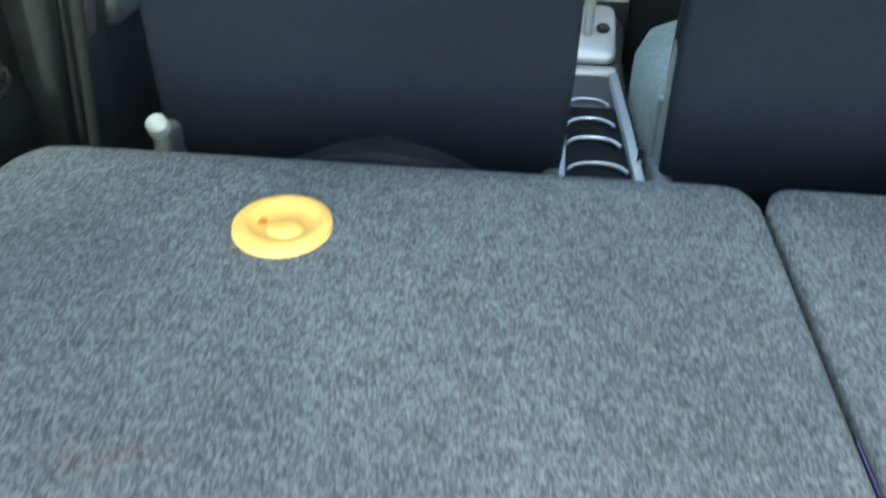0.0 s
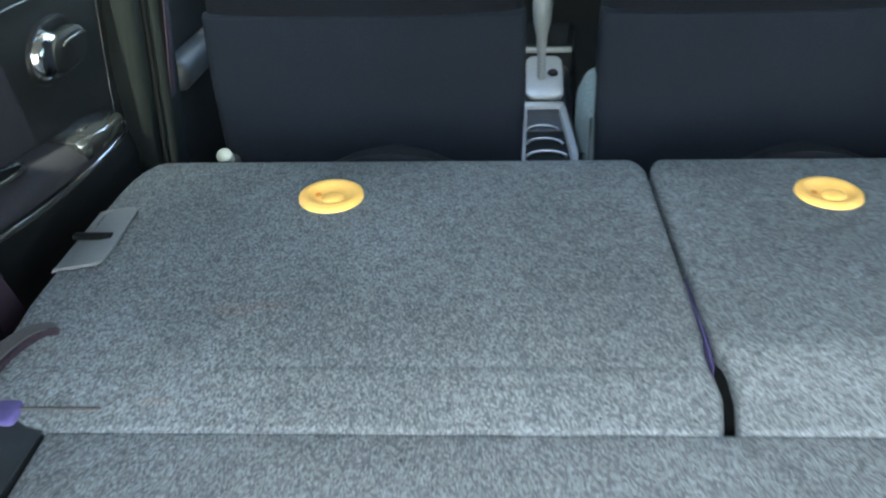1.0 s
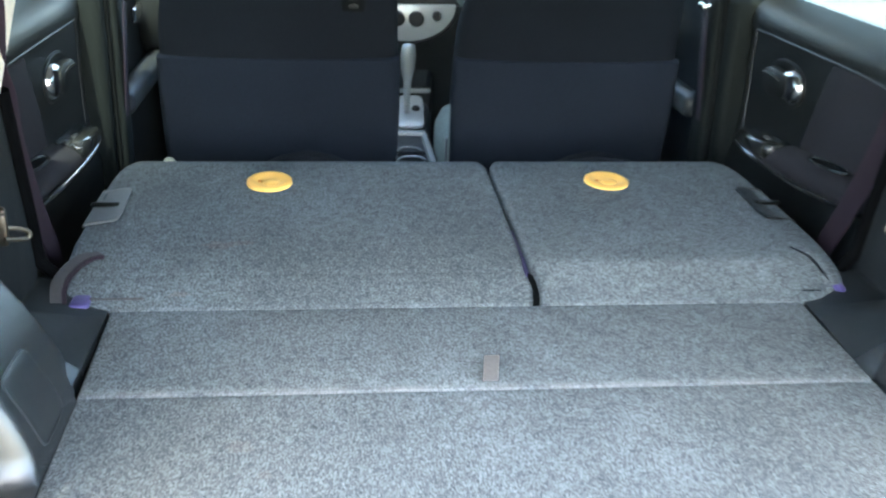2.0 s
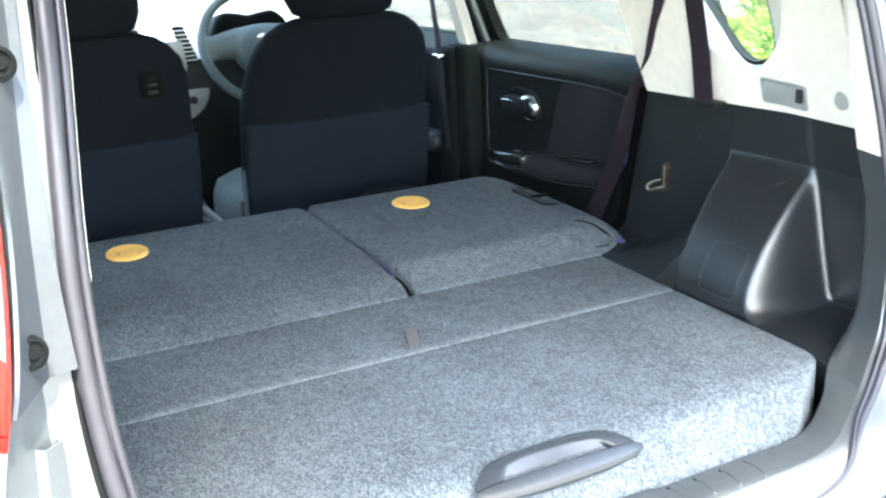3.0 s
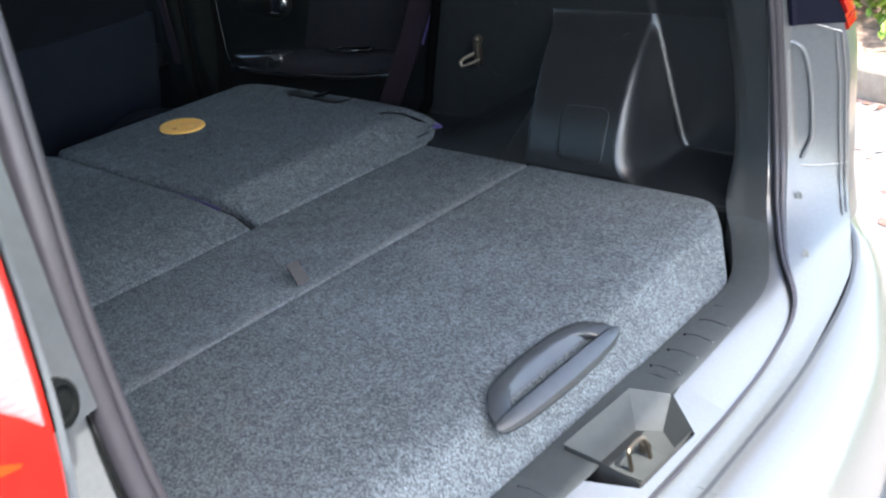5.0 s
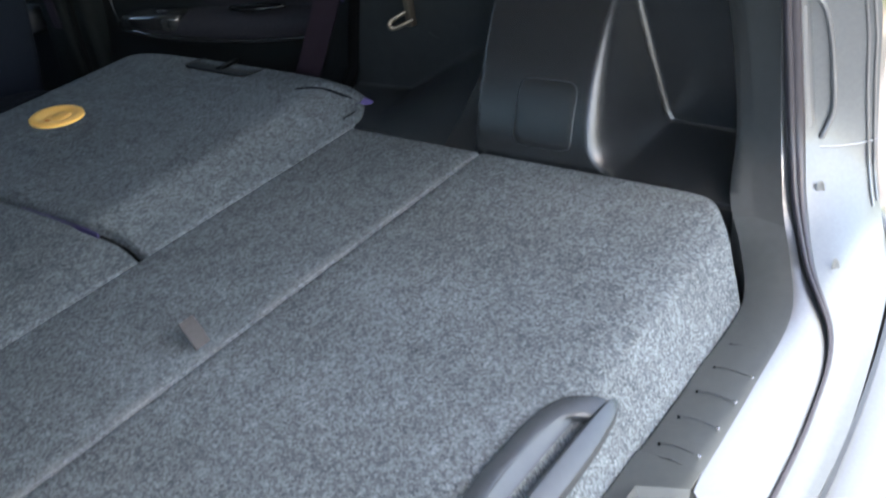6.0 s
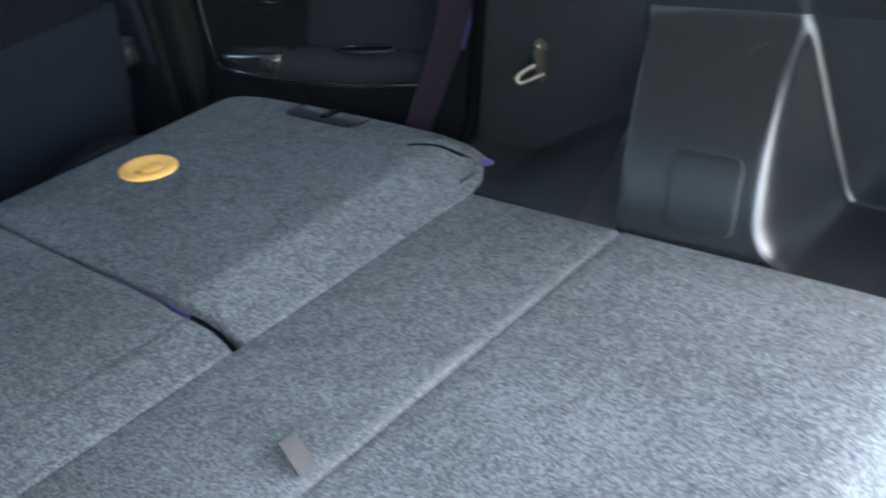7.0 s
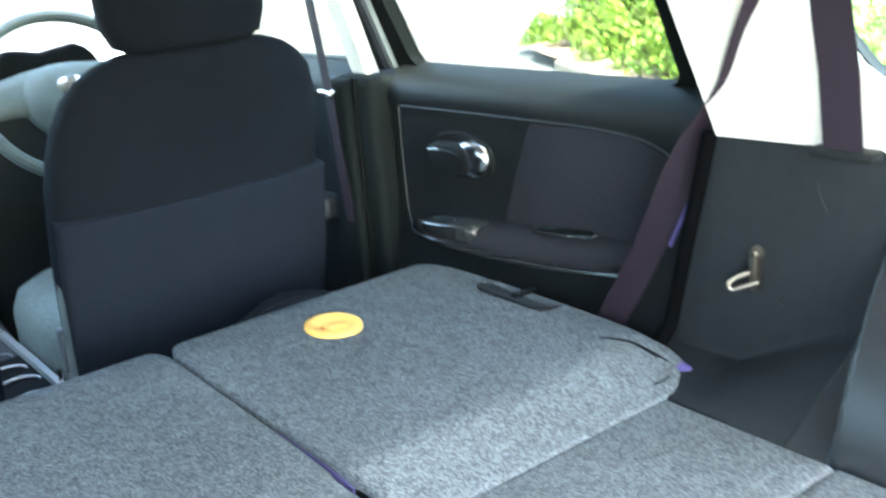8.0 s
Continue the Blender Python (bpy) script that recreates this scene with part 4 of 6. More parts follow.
# ---- luggage space ----
sill = thing("sill_trim", "dark grey ribbed plastic trim on the tailgate sill", "sill trim")
LOW = 24
NC = len(SEAL) - 6
for s in (1, -1):
    SEAL, TRIM_IN, RIDGE, EDGE, JAMB_A = OPENING[s]
    part("trim_body", ribbon(s, [offset_path(TRIM_IN, (0, 0.004, -0.05)), TRIM_IN, lerp_path(TRIM_IN, RIDGE, 0.15), RIDGE, EDGE, offset_path(EDGE, (0, -0.003, -0.004))], lo=LOW + 14, hi=NC), PLASTIC_SLATE, sill, thick=0.003)
part("trim_centre", plate([(-0.12, -0.054), (0.12, -0.054), (0.12, -0.115), (0.094, -0.115), (0.070, -0.076), (-0.060, -0.072), (-0.059, -0.115), (-0.12, -0.115)], 0.003, lambda x, y, w: (x, y, interp(y, [-0.116, -0.085, -0.054], [0.631, 0.637, 0.632]) + w)), PLASTIC_SLATE, sill)
part("trim_lip", box(-0.12, 0.12, -0.056, -0.052, 0.59, 0.634, 0.001), PLASTIC_SLATE, sill)
for s in (1, -1):
    for k in range(6):
        x_ = s * (0.345 - 0.042 * k)
        part("rib", tube([Vector((x_, y, interp(y, [-0.112, -0.083, -0.053], [0.6355, 0.6395, 0.6345]) + 0.0006)) for y in (-0.102, -0.095, -0.088, -0.081, -0.074, -0.068)], 0.0006, 5), TRIM_SHADED, sill)
        part("rib_end", lathe([(0.0, 0.0012), (0.0012, 0.0009), (0.0016, -0.001)], 8, pose(x_, -0.067, 0.6365)), BLACK, sill)
        part("stud", lathe([(0.0, 0.0022), (0.0018, 0.0015), (0.0022, -0.001)], 8, pose(x_, -0.106, 0.636)), CHROME, sill)

latch = thing("latch_striker", "steel latch loop in a dark plastic recess of the sill", "latch")
bm = bmesh.new()
outer = [(-0.060, -0.072, 0.6445), (0.070, -0.076, 0.6435), (0.095, -0.116, 0.635), (0.058, -0.162, 0.624), (-0.052, -0.160, 0.624), (-0.058, -0.116, 0.638)]
inner = [(-0.046, -0.088, 0.600), (0.054, -0.092, 0.600), (0.070, -0.118, 0.599), (0.044, -0.152, 0.597), (-0.038, -0.151, 0.597), (-0.046, -0.116, 0.599)]
vo, vi = [bm.verts.new(p) for p in outer], [bm.verts.new(p) for p in inner]
for k in range(6):
    bm.faces.new((vo[k - 1], vo[k], vi[k], vi[k - 1]))
bm.faces.new(vi)
part("recess", bm, PLASTIC_SLATE, latch, smooth=20)
part("loop", tube(smooth_path([(-0.013, -0.128, 0.588), (-0.014, -0.125, 0.618), (-0.011, -0.123, 0.626), (0.010, -0.123, 0.627), (0.016, -0.128, 0.622), (0.018, -0.134, 0.588)], 5), 0.0026, 8), BRASS, latch, "bent steel loop")
part("base_plate", box(-0.022, 0.030, -0.146, -0.112, 0.597, 0.601, 0.001), PLASTIC_SLATE, latch, "small dark plate")
part("bolt", lathe([(0, 0.009), (0.006, 0.009), (0.007, 0.006), (0.007, 0.0)], 6, pose(0.026, -0.120, 0.602)), BRASS, latch)

# raised load floor panel with a soft rear slope
def rect_ring(y, xl, xr, zt, zb, r, nx=1, side_n=3):
    pts = []
    for k in range(side_n + 1):
        a = math.pi - math.pi / 2 * k / side_n
        pts.append((xl + r + r * math.cos(a), zt - r + r * math.sin(a)))
    for k in range(1, nx):
        pts.append((xl + r + (xr - xl - 2 * r) * k / nx, zt))
    for k in range(side_n + 1):
        a = math.pi / 2 - math.pi / 2 * k / side_n
        pts.append((xr - r + r * math.cos(a), zt - r + r * math.sin(a)))
    pts += [(xr, zb), (xl, zb)]
    return [Vector((x, y, z)) for x, z in pts]


ys = [0.6045, 0.604, 0.602, 0.597] + [0.595 - 0.018 * k for k in range(1, 12)] + [0.3745, 0.371, 0.3675, 0.364, 0.3605] + [0.345 - 0.02 * k for k in range(15)] + [0.050, 0.042, 0.035, 0.028, 0.020, 0.012, 0.004, -0.003, -0.007, -0.0095, -0.0115, -0.0135, -0.016, -0.020, -0.026, -0.033, -0.040, -0.046, -0.0495, -0.051]
FZ_Y = [-0.051, -0.0495, -0.046, -0.040, -0.016, -0.0135, -0.0115, -0.0095, -0.003, 0.012, 0.040, 0.3605, 0.364, 0.3675, 0.371, 0.3745, 0.597, 0.602, 0.604, 0.6045]
FZ_Z = [0.630, 0.638, 0.645, 0.653, 0.6855, 0.6885, 0.6905, 0.6918, 0.6945, 0.698, 0.70, 0.70, 0.6993, 0.6945, 0.6990, 0.70, 0.70, 0.6998, 0.6992, 0.6975]


def floor_edge(y):
    """Half width of the load floor on the driver's side, with its cut corner."""
    return interp(y, [-0.051, -0.04, -0.03, -0.02, -0.005, 0.010, 0.020, 0.028, 0.040, 0.08, 0.19, 0.37, 0.604], [0.370, 0.388, 0.403, 0.419, 0.440, 0.461, 0.474, 0.481, 0.4865, 0.490, 0.493, 0.497, 0.504])


floor_panel = thing("load_floor", "raised grey needle-felt load floor, worn and speckled", "load floor")
rings = []
for y in ys:
    w = interp(y, [-0.051, -0.03, 0.0, 0.02, 0.036, 0.05, 0.37, 0.604], [0.392, 0.425, 0.464, 0.484, 0.4935, 0.496, 0.503, 0.510])
    rings.append(rect_ring(y, -w, floor_edge(y), interp(y, FZ_Y, FZ_Z), 0.60, 0.005, 24))
part("carpet_board", loft(rings), CARPET, floor_panel, "grey felt covered board with a creased fold line")

# pull handle set in the rear edge of the floor
handle = part("pull_handle", plate(rounded([(-0.115, -0.040), (0.112, -0.040), (0.114, -0.026), (0.088, 0.004), (0.050, 0.014), (-0.035, 0.015), (-0.088, 0.006), (-0.118, -0.022)], [0.008, 0.008, 0.01, 0.03, 0.03, 0.03, 0.03, 0.01], 4), 0.010, lambda u, v, w: (u, v, interp(v, [-0.045, -0.02, 0.0, 0.04], [0.672, 0.687, 0.693, 0.697]) + w), holes=[rounded([(-0.086, -0.030), (0.086, -0.030), (0.072, -0.013), (0.036, -0.005), (-0.03, -0.004), (-0.070, -0.012)], 0.009, 4)], bev=0.003), HANDLE, floor_panel, "slate plastic recessed pull handle")
BAR = [(-0.0285, 0.6930), (-0.0300, 0.6962), (-0.0340, 0.6972), (-0.0420, 0.6930), (-0.0475, 0.6870), (-0.0490, 0.6810), (-0.0465, 0.6755), (-0.0400, 0.6755), (-0.0320, 0.6820)]
part("grip_bar", loft([[Vector((x, -0.039 + (y + 0.039) * k + sh, 0.687 + (z - 0.687) * k)) for y, z in BAR] for x, k, sh in [(-0.123, 0.15, 0.004), (-0.120, 0.45, 0.003), (-0.110, 0.72, 0.002), (-0.08, 0.95, 0), (-0.04, 1.05, -0.001), (0.01, 1.08, -0.001), (0.06, 1.0, 0), (0.095, 0.80, 0.002), (0.112, 0.55, 0.004), (0.120, 0.2, 0.005)]]), HANDLE, handle, "bevelled grip bar", smooth=24)
part("recess_cup", surf(lambda u, v: (-0.080 + 0.160 * u, -0.0035 - 0.0115 * v - 0.007 * (2 * u - 1) ** 2 * (1 - v), 0.7015 - 0.0115 * v - 0.004 * (2 * u - 1) ** 4 * (1 - v)), 20, 6), HANDLE, handle, "slanted inner wall of the recess", thick=0.001)
# pull tab and stains
part("pull_tab", surf(lambda u, v: (-0.011 + 0.020 * u + 0.004 * v, 0.386 + 0.024 * v, 0.7005 + 0.030 * v - 0.006 * v * v), 4, 8), TAB, floor_panel, "small grey-brown fabric pull tab", thick=0.002)
rng = random.Random(7)
STAIN = make_carpet("stain_pale", (0.04, 0.045, 0.05), (0.265, 0.28, 0.29))
for cx, cy, r in [(-0.301, 0.25, 0.014), (-0.27, 0.195, 0.007)]:
    ks = [0.7 + 0.6 * rng.random() for k in range(14)]
    ol = [(cx + r * ks[k] * math.cos(2 * math.pi * k / 14) * 1.2, cy + r * ks[k] * math.sin(2 * math.pi * k / 14)) for k in range(14)]
    part("stain", plate(ol, 0.0, lambda u, v, w, h=r: (u, v, 0.7004 + h * 0.05)), STAIN, floor_panel, "pale dried stain in the felt", smooth=0)

# ---- folded rear seat backs ----
def seat_back(name, xi, xo, label, bend):
    """Folded seat back: felt top, from the hinge to its rounded front edge."""
    root = thing(name, label, "seat", group="folded rear seat backs")
    yl = [0.6055, 0.608, 0.612, 0.62, 0.63, 0.645, 0.655, 0.67, 0.68, 0.6885, 0.690, 0.6915, 0.70, 0.71, 0.725, 0.74, 0.76, 0.80, 0.86, 0.92, 0.98, 1.04, 1.10, 1.14, 1.17, 1.19, 1.205, 1.215, 1.222, 1.227, 1.230]
    rr = []
    for y in yl:
        out = interp(y, [0.6055, 0.615, 0.64, 0.68, 0.74, 0.80, 1.08, 1.14, 1.17, 1.19, 1.205, 1.217, 1.225, 1.230], [0.535, 0.555, 0.578, 0.592, 0.598, 0.602, 0.604, 0.600, 0.594, 0.587, 0.578, 0.566, 0.55, 0.53])
        if xo < 0:
            a = interp(y, [0.60, 0.625, 0.655, 0.70, 0.722, 0.74, 1.17, 1.20, 1.23], [0.0900, 0.0965, 0.1010, 0.0965, 0.0955, 0.0985, 0.1012, 0.095, 0.075])
        else:
            a = interp(y, [0.60, 0.625, 0.655, 0.69, 0.715, 0.73, 1.17, 1.20, 1.23], [0.1010, 0.1075, 0.1125, 0.1115, 0.1055, 0.1035, 0.1060, 0.112, 0.132])
        zt = interp(y, [0.6055, 0.608, 0.612, 0.62, 0.63] + ([0.70, 0.715, 0.74] if bend else [0.68, 0.74, 0.80]) + [1.18, 1.205, 1.222, 1.230], [0.6985, 0.7012, 0.7024, 0.7037, 0.706] + ([0.7275, 0.7300, 0.7305] if bend else [0.7165, 0.7235, 0.727]) + [0.735, 0.733, 0.727, 0.712])
        if not bend and abs(y - 0.690) < 0.003:
            zt -= 0.0009 - 0.25 * abs(y - 0.690)
        b_ = xo / abs(xo) * out
        rr.append(rect_ring(y, min(a, b_), max(a, b_), zt, 0.60 if y < 1.19 else 0.60 + (y - 1.19) * 1.0, 0.011, 16, 4))
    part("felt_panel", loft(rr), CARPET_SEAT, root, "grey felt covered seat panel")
    # fabric front of the cushion below, showing past the edge
    cx = -0.25 if xo < 0 else 0.335
    part("seat_fabric", loft([[Vector((cx + w * math.cos(a), yy, 0.650 + 0.088 * math.sin(a))) for a in [2 * math.pi * j / 16 for j in range(16)]] for yy, w in [(1.225, 0.135), (1.238, 0.15), (1.255, 0.135), (1.268, 0.08)]]), FABRIC, root, "dark fabric bulge of the seat beneath")
    # orange turn disc
    dx, dy = sg_disc(xi), 1.074
    m = pose(dx, dy, 0.7366, 1.2) @ Matrix.Diagonal((1.0, 1.2, 1, 1))
    disc = part("disc", lathe([(0.0, -0.0012), (0.018, -0.0012), (0.0245, 0.0002), (0.0285, 0.0026), (0.031, 0.0036), (0.0375, 0.0034), (0.0412, 0.001), (0.042, -0.008)], 36, m), ORANGE, root, "orange plastic release disc")
    part("knob", loft([[m @ Vector((0.004 + 0.015 * k * math.cos(a), -0.007 + 0.013 * k * math.sin(a), h)) for a in [2 * math.pi * q / 16 for q in range(16)]] for k, h in [(1.15, -0.005), (1.0, 0.0005), (0.8, 0.0025), (0.3, 0.0032)]]), ORANGE, disc, smooth=60)
    # darker orange dot paints the shade in the finger hole
    part("finger_hole", lathe([(0.0, 0.0004), (0.0055, 0.0002), (0.0065, -0.003)], 14, m @ pose(-0.019, 0.002, -0.0008)), make_mat("orange_shade", (0.75, 0.22, 0.02), rough=0.5), disc)
    # release latch plate on the edge
    e = 1 if xo > 0 else -1
    mat = PLASTIC_GREY if e < 0 else PLASTIC_WALL
    lp = part("latch_plate", plate(rounded([(0.550, 1.03), (0.606, 1.03), (0.606, 0.872), (0.552, 0.872), (0.548, 0.90)], [0.015, 0.004, 0.004, 0.015, 0.02]), 0.004, lambda u, v, w: (e * u, v, interp(v, [0.87, 1.03], [0.7325, 0.7358]) + w - 0.012 * max(0, (u - 0.592) / 0.014) ** 2), bev=0.001), mat, root, "grey plastic latch plate" if e < 0 else "black plastic latch plate")
    part("latch_slot", box(e * 0.560, e * 0.606, 0.944, 0.956, 0.733, 0.7384, 0.001), BLACK, lp)
    part("release_tab", box(e * 0.566, e * 0.592, 0.9445, 0.950, 0.735, 0.7402 if e < 0 else 0.7388, 0.001), PLASTIC_WALL if e > 0 else BLACK, lp)
    # slit and strap at the hinge corner
    part("slit", box(e * (0.468 if e < 0 else 0.512), e * 0.545, 0.6295, 0.6335 if e < 0 else 0.632, 0.700, 0.7078 if e < 0 else 0.7072, 0.001), TAB if e < 0 else FABRIC, root, "dark slit in the felt")
    if e < 0:
        strap = smooth_path([(e * 0.548, 0.742, 0.7285), (e * 0.566, 0.725, 0.7335), (e * 0.582, 0.690, 0.731), (e * 0.590, 0.650, 0.722), (e * 0.585, 0.618, 0.706)], 6)
        part("strap", sweep(strap, [(-0.010, -0.003), (0.010, -0.003), (0.009, 0.003), (-0.009, 0.003)]), TAB, root, "grey-brown webbing strap")
        part("strap_edge", sweep([p + Vector((0.011, -0.002, -0.001)) for p in strap[2:]], [(-0.003, -0.003), (0.003, -0.003), (0.003, 0.0025), (-0.003, 0.0025)]), BELT, root)
    else:
        roll = smooth_path([(0.536, 0.785, 0.7235), (0.558, 0.752, 0.7285), (0.571, 0.715, 0.7280), (0.574, 0.675, 0.7215), (0.568, 0.640, 0.7100)], 6)
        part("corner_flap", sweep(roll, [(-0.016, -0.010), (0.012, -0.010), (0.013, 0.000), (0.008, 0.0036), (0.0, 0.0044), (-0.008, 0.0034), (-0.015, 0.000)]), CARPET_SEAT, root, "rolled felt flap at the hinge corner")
        # dark strip on the felt draws the soft shadow of the slit
        part("flap_slit_shade", sweep(smooth_path([(0.540, 0.748, 0.7305), (0.550, 0.728, 0.7307), (0.558, 0.702, 0.7285), (0.562, 0.668, 0.7205), (0.563, 0.648, 0.7150)], 5), [(-0.0022, -0.004), (0.0022, -0.004), (0.0014, 0.0014), (-0.0014, 0.0014)]), FABRIC, root, "dark strip for the soft shadow in the slit beside the felt flap")
    part("corner_cap", (tube(smooth_path([(0.564, 0.668, 0.703), (0.572, 0.652, 0.705), (0.577, 0.636, 0.701), (0.578, 0.622, 0.691), (0.577, 0.612, 0.678)], 5), 0.0112, 10) if e > 0 else box(-0.569, -0.540, 0.6065, 0.648, 0.660, 0.7085, 0.006, 3)), VIOLET, root, "violet-blue plastic hinge cap")
    return root


def sg_disc(xi):
    return -0.315 if xi < 0.10 else 0.316


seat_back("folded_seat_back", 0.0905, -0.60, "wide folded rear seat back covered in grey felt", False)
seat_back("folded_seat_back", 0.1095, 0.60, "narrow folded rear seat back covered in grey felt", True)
# near-black filler low in the slot: the gap's shade as a colour
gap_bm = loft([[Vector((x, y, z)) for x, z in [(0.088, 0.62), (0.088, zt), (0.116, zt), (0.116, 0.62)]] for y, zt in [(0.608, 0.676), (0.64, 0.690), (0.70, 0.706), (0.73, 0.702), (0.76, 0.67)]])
tagged(part("gap_shade", gap_bm, BLACK), "black filler standing for the shade in the gap between the seat backs", "gap cover")
tagged(part("gap_piping", loft([[Vector((x, y, z)) for x, z in [(xa, 0.66), (xa, zt), (xa + 0.0016, zt), (xa + 0.0016, 0.66)]] for y, xa, zt in [(0.690, 0.0970, 0.7170), (0.72, 0.0985, 0.7190), (0.78, 0.0995, 0.7205), (0.86, 0.1005, 0.7205)]]), VIOLET), "violet-blue fabric edge in the gap between the seat backs", "piping")
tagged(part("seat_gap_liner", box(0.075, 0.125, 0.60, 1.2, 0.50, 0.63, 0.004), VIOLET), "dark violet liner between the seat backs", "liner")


RUSTY = make_carpet("stain_reddish", (0.021, 0.0208, 0.0225), (0.272, 0.272, 0.285))
rng = random.Random(9)
for cx, cy, r in [(-0.372, 0.785, 0.022), (-0.345, 0.792, 0.014), (-0.418, 0.640, 0.012)]:
    ks = [0.6 + 0.8 * rng.random() for k in range(18)]
    ol = [(cx + r * ks[k] * math.cos(2 * math.pi * k / 18) * 1.4, cy + r * ks[k] * 0.6 * math.sin(2 * math.pi * k / 18)) for k in range(18)]
    tagged(part("stain", plate(ol, 0.0, lambda u, v, w: (u, v, interp(v, [0.6065, 0.612, 0.62, 0.63, 0.68, 0.74, 0.80, 1.18], [0.690, 0.7015, 0.7035, 0.706, 0.7165, 0.7235, 0.727, 0.735]) + 0.0005)), RUSTY, smooth=0), "faint reddish stain in the grey seat felt", "stain")


# ---- luggage side trims ----
def recess_x(y, z):
    """The slanted back of the arch, running in a wide fillet into the recess floor."""
    lo, hi = 0.46, 0.72
    for _ in range(22):
        x = (lo + hi) / 2
        slant = (0.500 + 3.94 * (0.193 - y) + 0.897 * (z - 0.70) - x) / 4.16
        if smin(slant, z - 0.6935 - 0.012 * (x - 0.5), 0.040) > 0:
            lo = x
        else:
            hi = x
    return lo


def wall_x(y, z, s=1):
    base = interp(y, [0.0, 0.07, 0.27, 0.62], [0.632, 0.638, 0.650, 0.627]) + 0.02 * max(0, 0.8 - z)
    if s > 0 and y < 0.30:
        base = smin(base, 0.52 + max(0.0, z - 0.696) * 12.0, 0.09)
    zz = min(1.0, max(0.0, (z - 0.70) / 0.225))
    arch = 0.500 + 0.148 * zz ** 1.6
    front = 0.500 + 4.5 * (y - 0.378) + 0.25 * (z - 0.70)
    bulge = -smin(-smin_max(arch, recess_x(y, z), 0.034), -front, 0.012)
    x = smin(base, bulge, 0.022)
    if y > 0.33:
        zl = 0.70 + 0.10 * min(1.0, max(0.0, (0.585 - y) / 0.2))
        x = smin(x, 0.512 + (z - 0.70) * 0.118 / (zl - 0.70 + 0.012), 0.02)
    if s > 0:
        lip = floor_edge(max(y, 0.03)) + 0.004
        x = smin(x, lip + max(0.0, z - 0.6935) * 22.0, 0.010)
        return max(x, lip)
    x = smin(x, 0.475 + (z - 0.693) * 9.0, 0.05)
    return max(x, 0.499 if y < 0.36 else 0.5125)


def smin_max(a, b, k):
    return -smin(-a, -b, k)


for s in (1, -1):
    SEAL, TRIM_IN, RIDGE, EDGE, JAMB_A = OPENING[s]
    trim = thing("luggage_trim", "black moulded plastic side trim with a wheel arch bulge", "side trim", group="luggage side trims")

    def trim_point(u, v, s=s):
        z = 0.688 + (1.0065 - 0.688) * v ** 1.7
        y0 = 0.004 if s > 0 else 0.078
        y = y0 + (0.618 + (1.007 - z) * 0.26 - y0) * u
        return (s * wall_x(y, z, s), y, z)
    wall_bm = surf(trim_point, 140, 90)
    arch_bm = wall_bm.copy()
    for bm_, arch_ in ((wall_bm, False), (arch_bm, True)):
        gone = [f for f in bm_.faces if (lambda c: (c.y - 0.004 < 0.622 * (0.614 + (1.007 - c.z) * 0.26) and c.z < 0.925))(f.calc_center_median()) != arch_]
        bmesh.ops.delete(bm_, geom=gone, context="FACES")
    part("wall_panel", wall_bm, PLASTIC_WALL, trim, "black upper side panel", smooth=60, thick=-0.004 * s)
    part("arch_moulding", arch_bm, PLASTIC_SHINE, trim, "black moulded wheel arch cover", smooth=60, thick=-0.004 * s)
    part("ledge", box(s * 0.480, s * 0.70, -0.01, 0.70, 0.63, 0.688, 0.003), BLACK, trim)
    # black tube along the side trim's front edge: door seal and the gap's shade
    part("door_seal", tube([Vector((s * (wall_x(0.6, z, s) - 0.004), 0.626 + (1.007 - z) * 0.26, z)) for z in [0.71 + 0.030 * k for k in range(11)]], 0.010, 10), DOOR_GAP_SHADE, trim, "black tube for the door seal and dark gap")
    # access cover in the arch
    def cover_pt(a, r, lift, s=s):
        c, d = math.cos(a), math.sin(a)
        k = (abs(c) ** 7 + abs(d) ** 7) ** (-1 / 7)
        y, z = 0.272 + 0.044 * k * c * r, 0.758 + 0.041 * k * d * r
        return (s * (wall_x(y, z, s) - lift), y, z)
    part("cover_seam", surf(lambda u, v: cover_pt(2 * math.pi * u, 0.975 + 0.030 * v, 0.0014 - 0.0008 * v), 56, 3, closed=True), PLASTIC_DARK, trim, "thin seam of the access cover")
    part("access_cover", surf(lambda u, v: cover_pt(2 * math.pi * u, 0.02 + 0.95 * v, 0.0016 if v < 0.95 else 0.0006), 56, 10, closed=True), PLASTIC_SHINE, trim, "square black access cover")
    # pale scuffs
    for k, (y0, z0, dy, dz) in enumerate([(0.47, 0.93, 0.012, 0.035), (0.315, 0.735, -0.010, 0.012), (0.24, 0.90, 0.02, -0.012), (0.52, 0.80, 0.014, 0.010)]):
        part("scuff", tube([Vector((s * (wall_x(y0 + dy * q, z0 + dz * q, s) - 0.0006), y0 + dy * q + 0.004 * math.sin(3 * q), z0 + dz * q)) for q in [j / 6 for j in range(7)]], 0.0005, 5), PLASTIC_DARK, trim, "pale scuff mark")
    # lashing hook
    hk = part("hook_base", merge(lathe([(0.0, 0.011), (0.004, 0.011), (0.0065, 0.008), (0.0065, 0.003), (0.009, 0.002), (0.009, -0.004)], 14, pose(s * 0.629, 0.560, 0.866, 0, -90 * s, 0)), box(s * 0.618, s * 0.634, 0.555, 0.567, 0.818, 0.864, 0.004, 2)), BRASS, trim, "steel hook bracket with a bolt")
    ring_pts = [(0.622, 0.554, 0.830), (0.610, 0.566, 0.825), (0.601, 0.577, 0.822), (0.598, 0.581, 0.827), (0.602, 0.579, 0.833), (0.611, 0.572, 0.838), (0.622, 0.564, 0.842)]
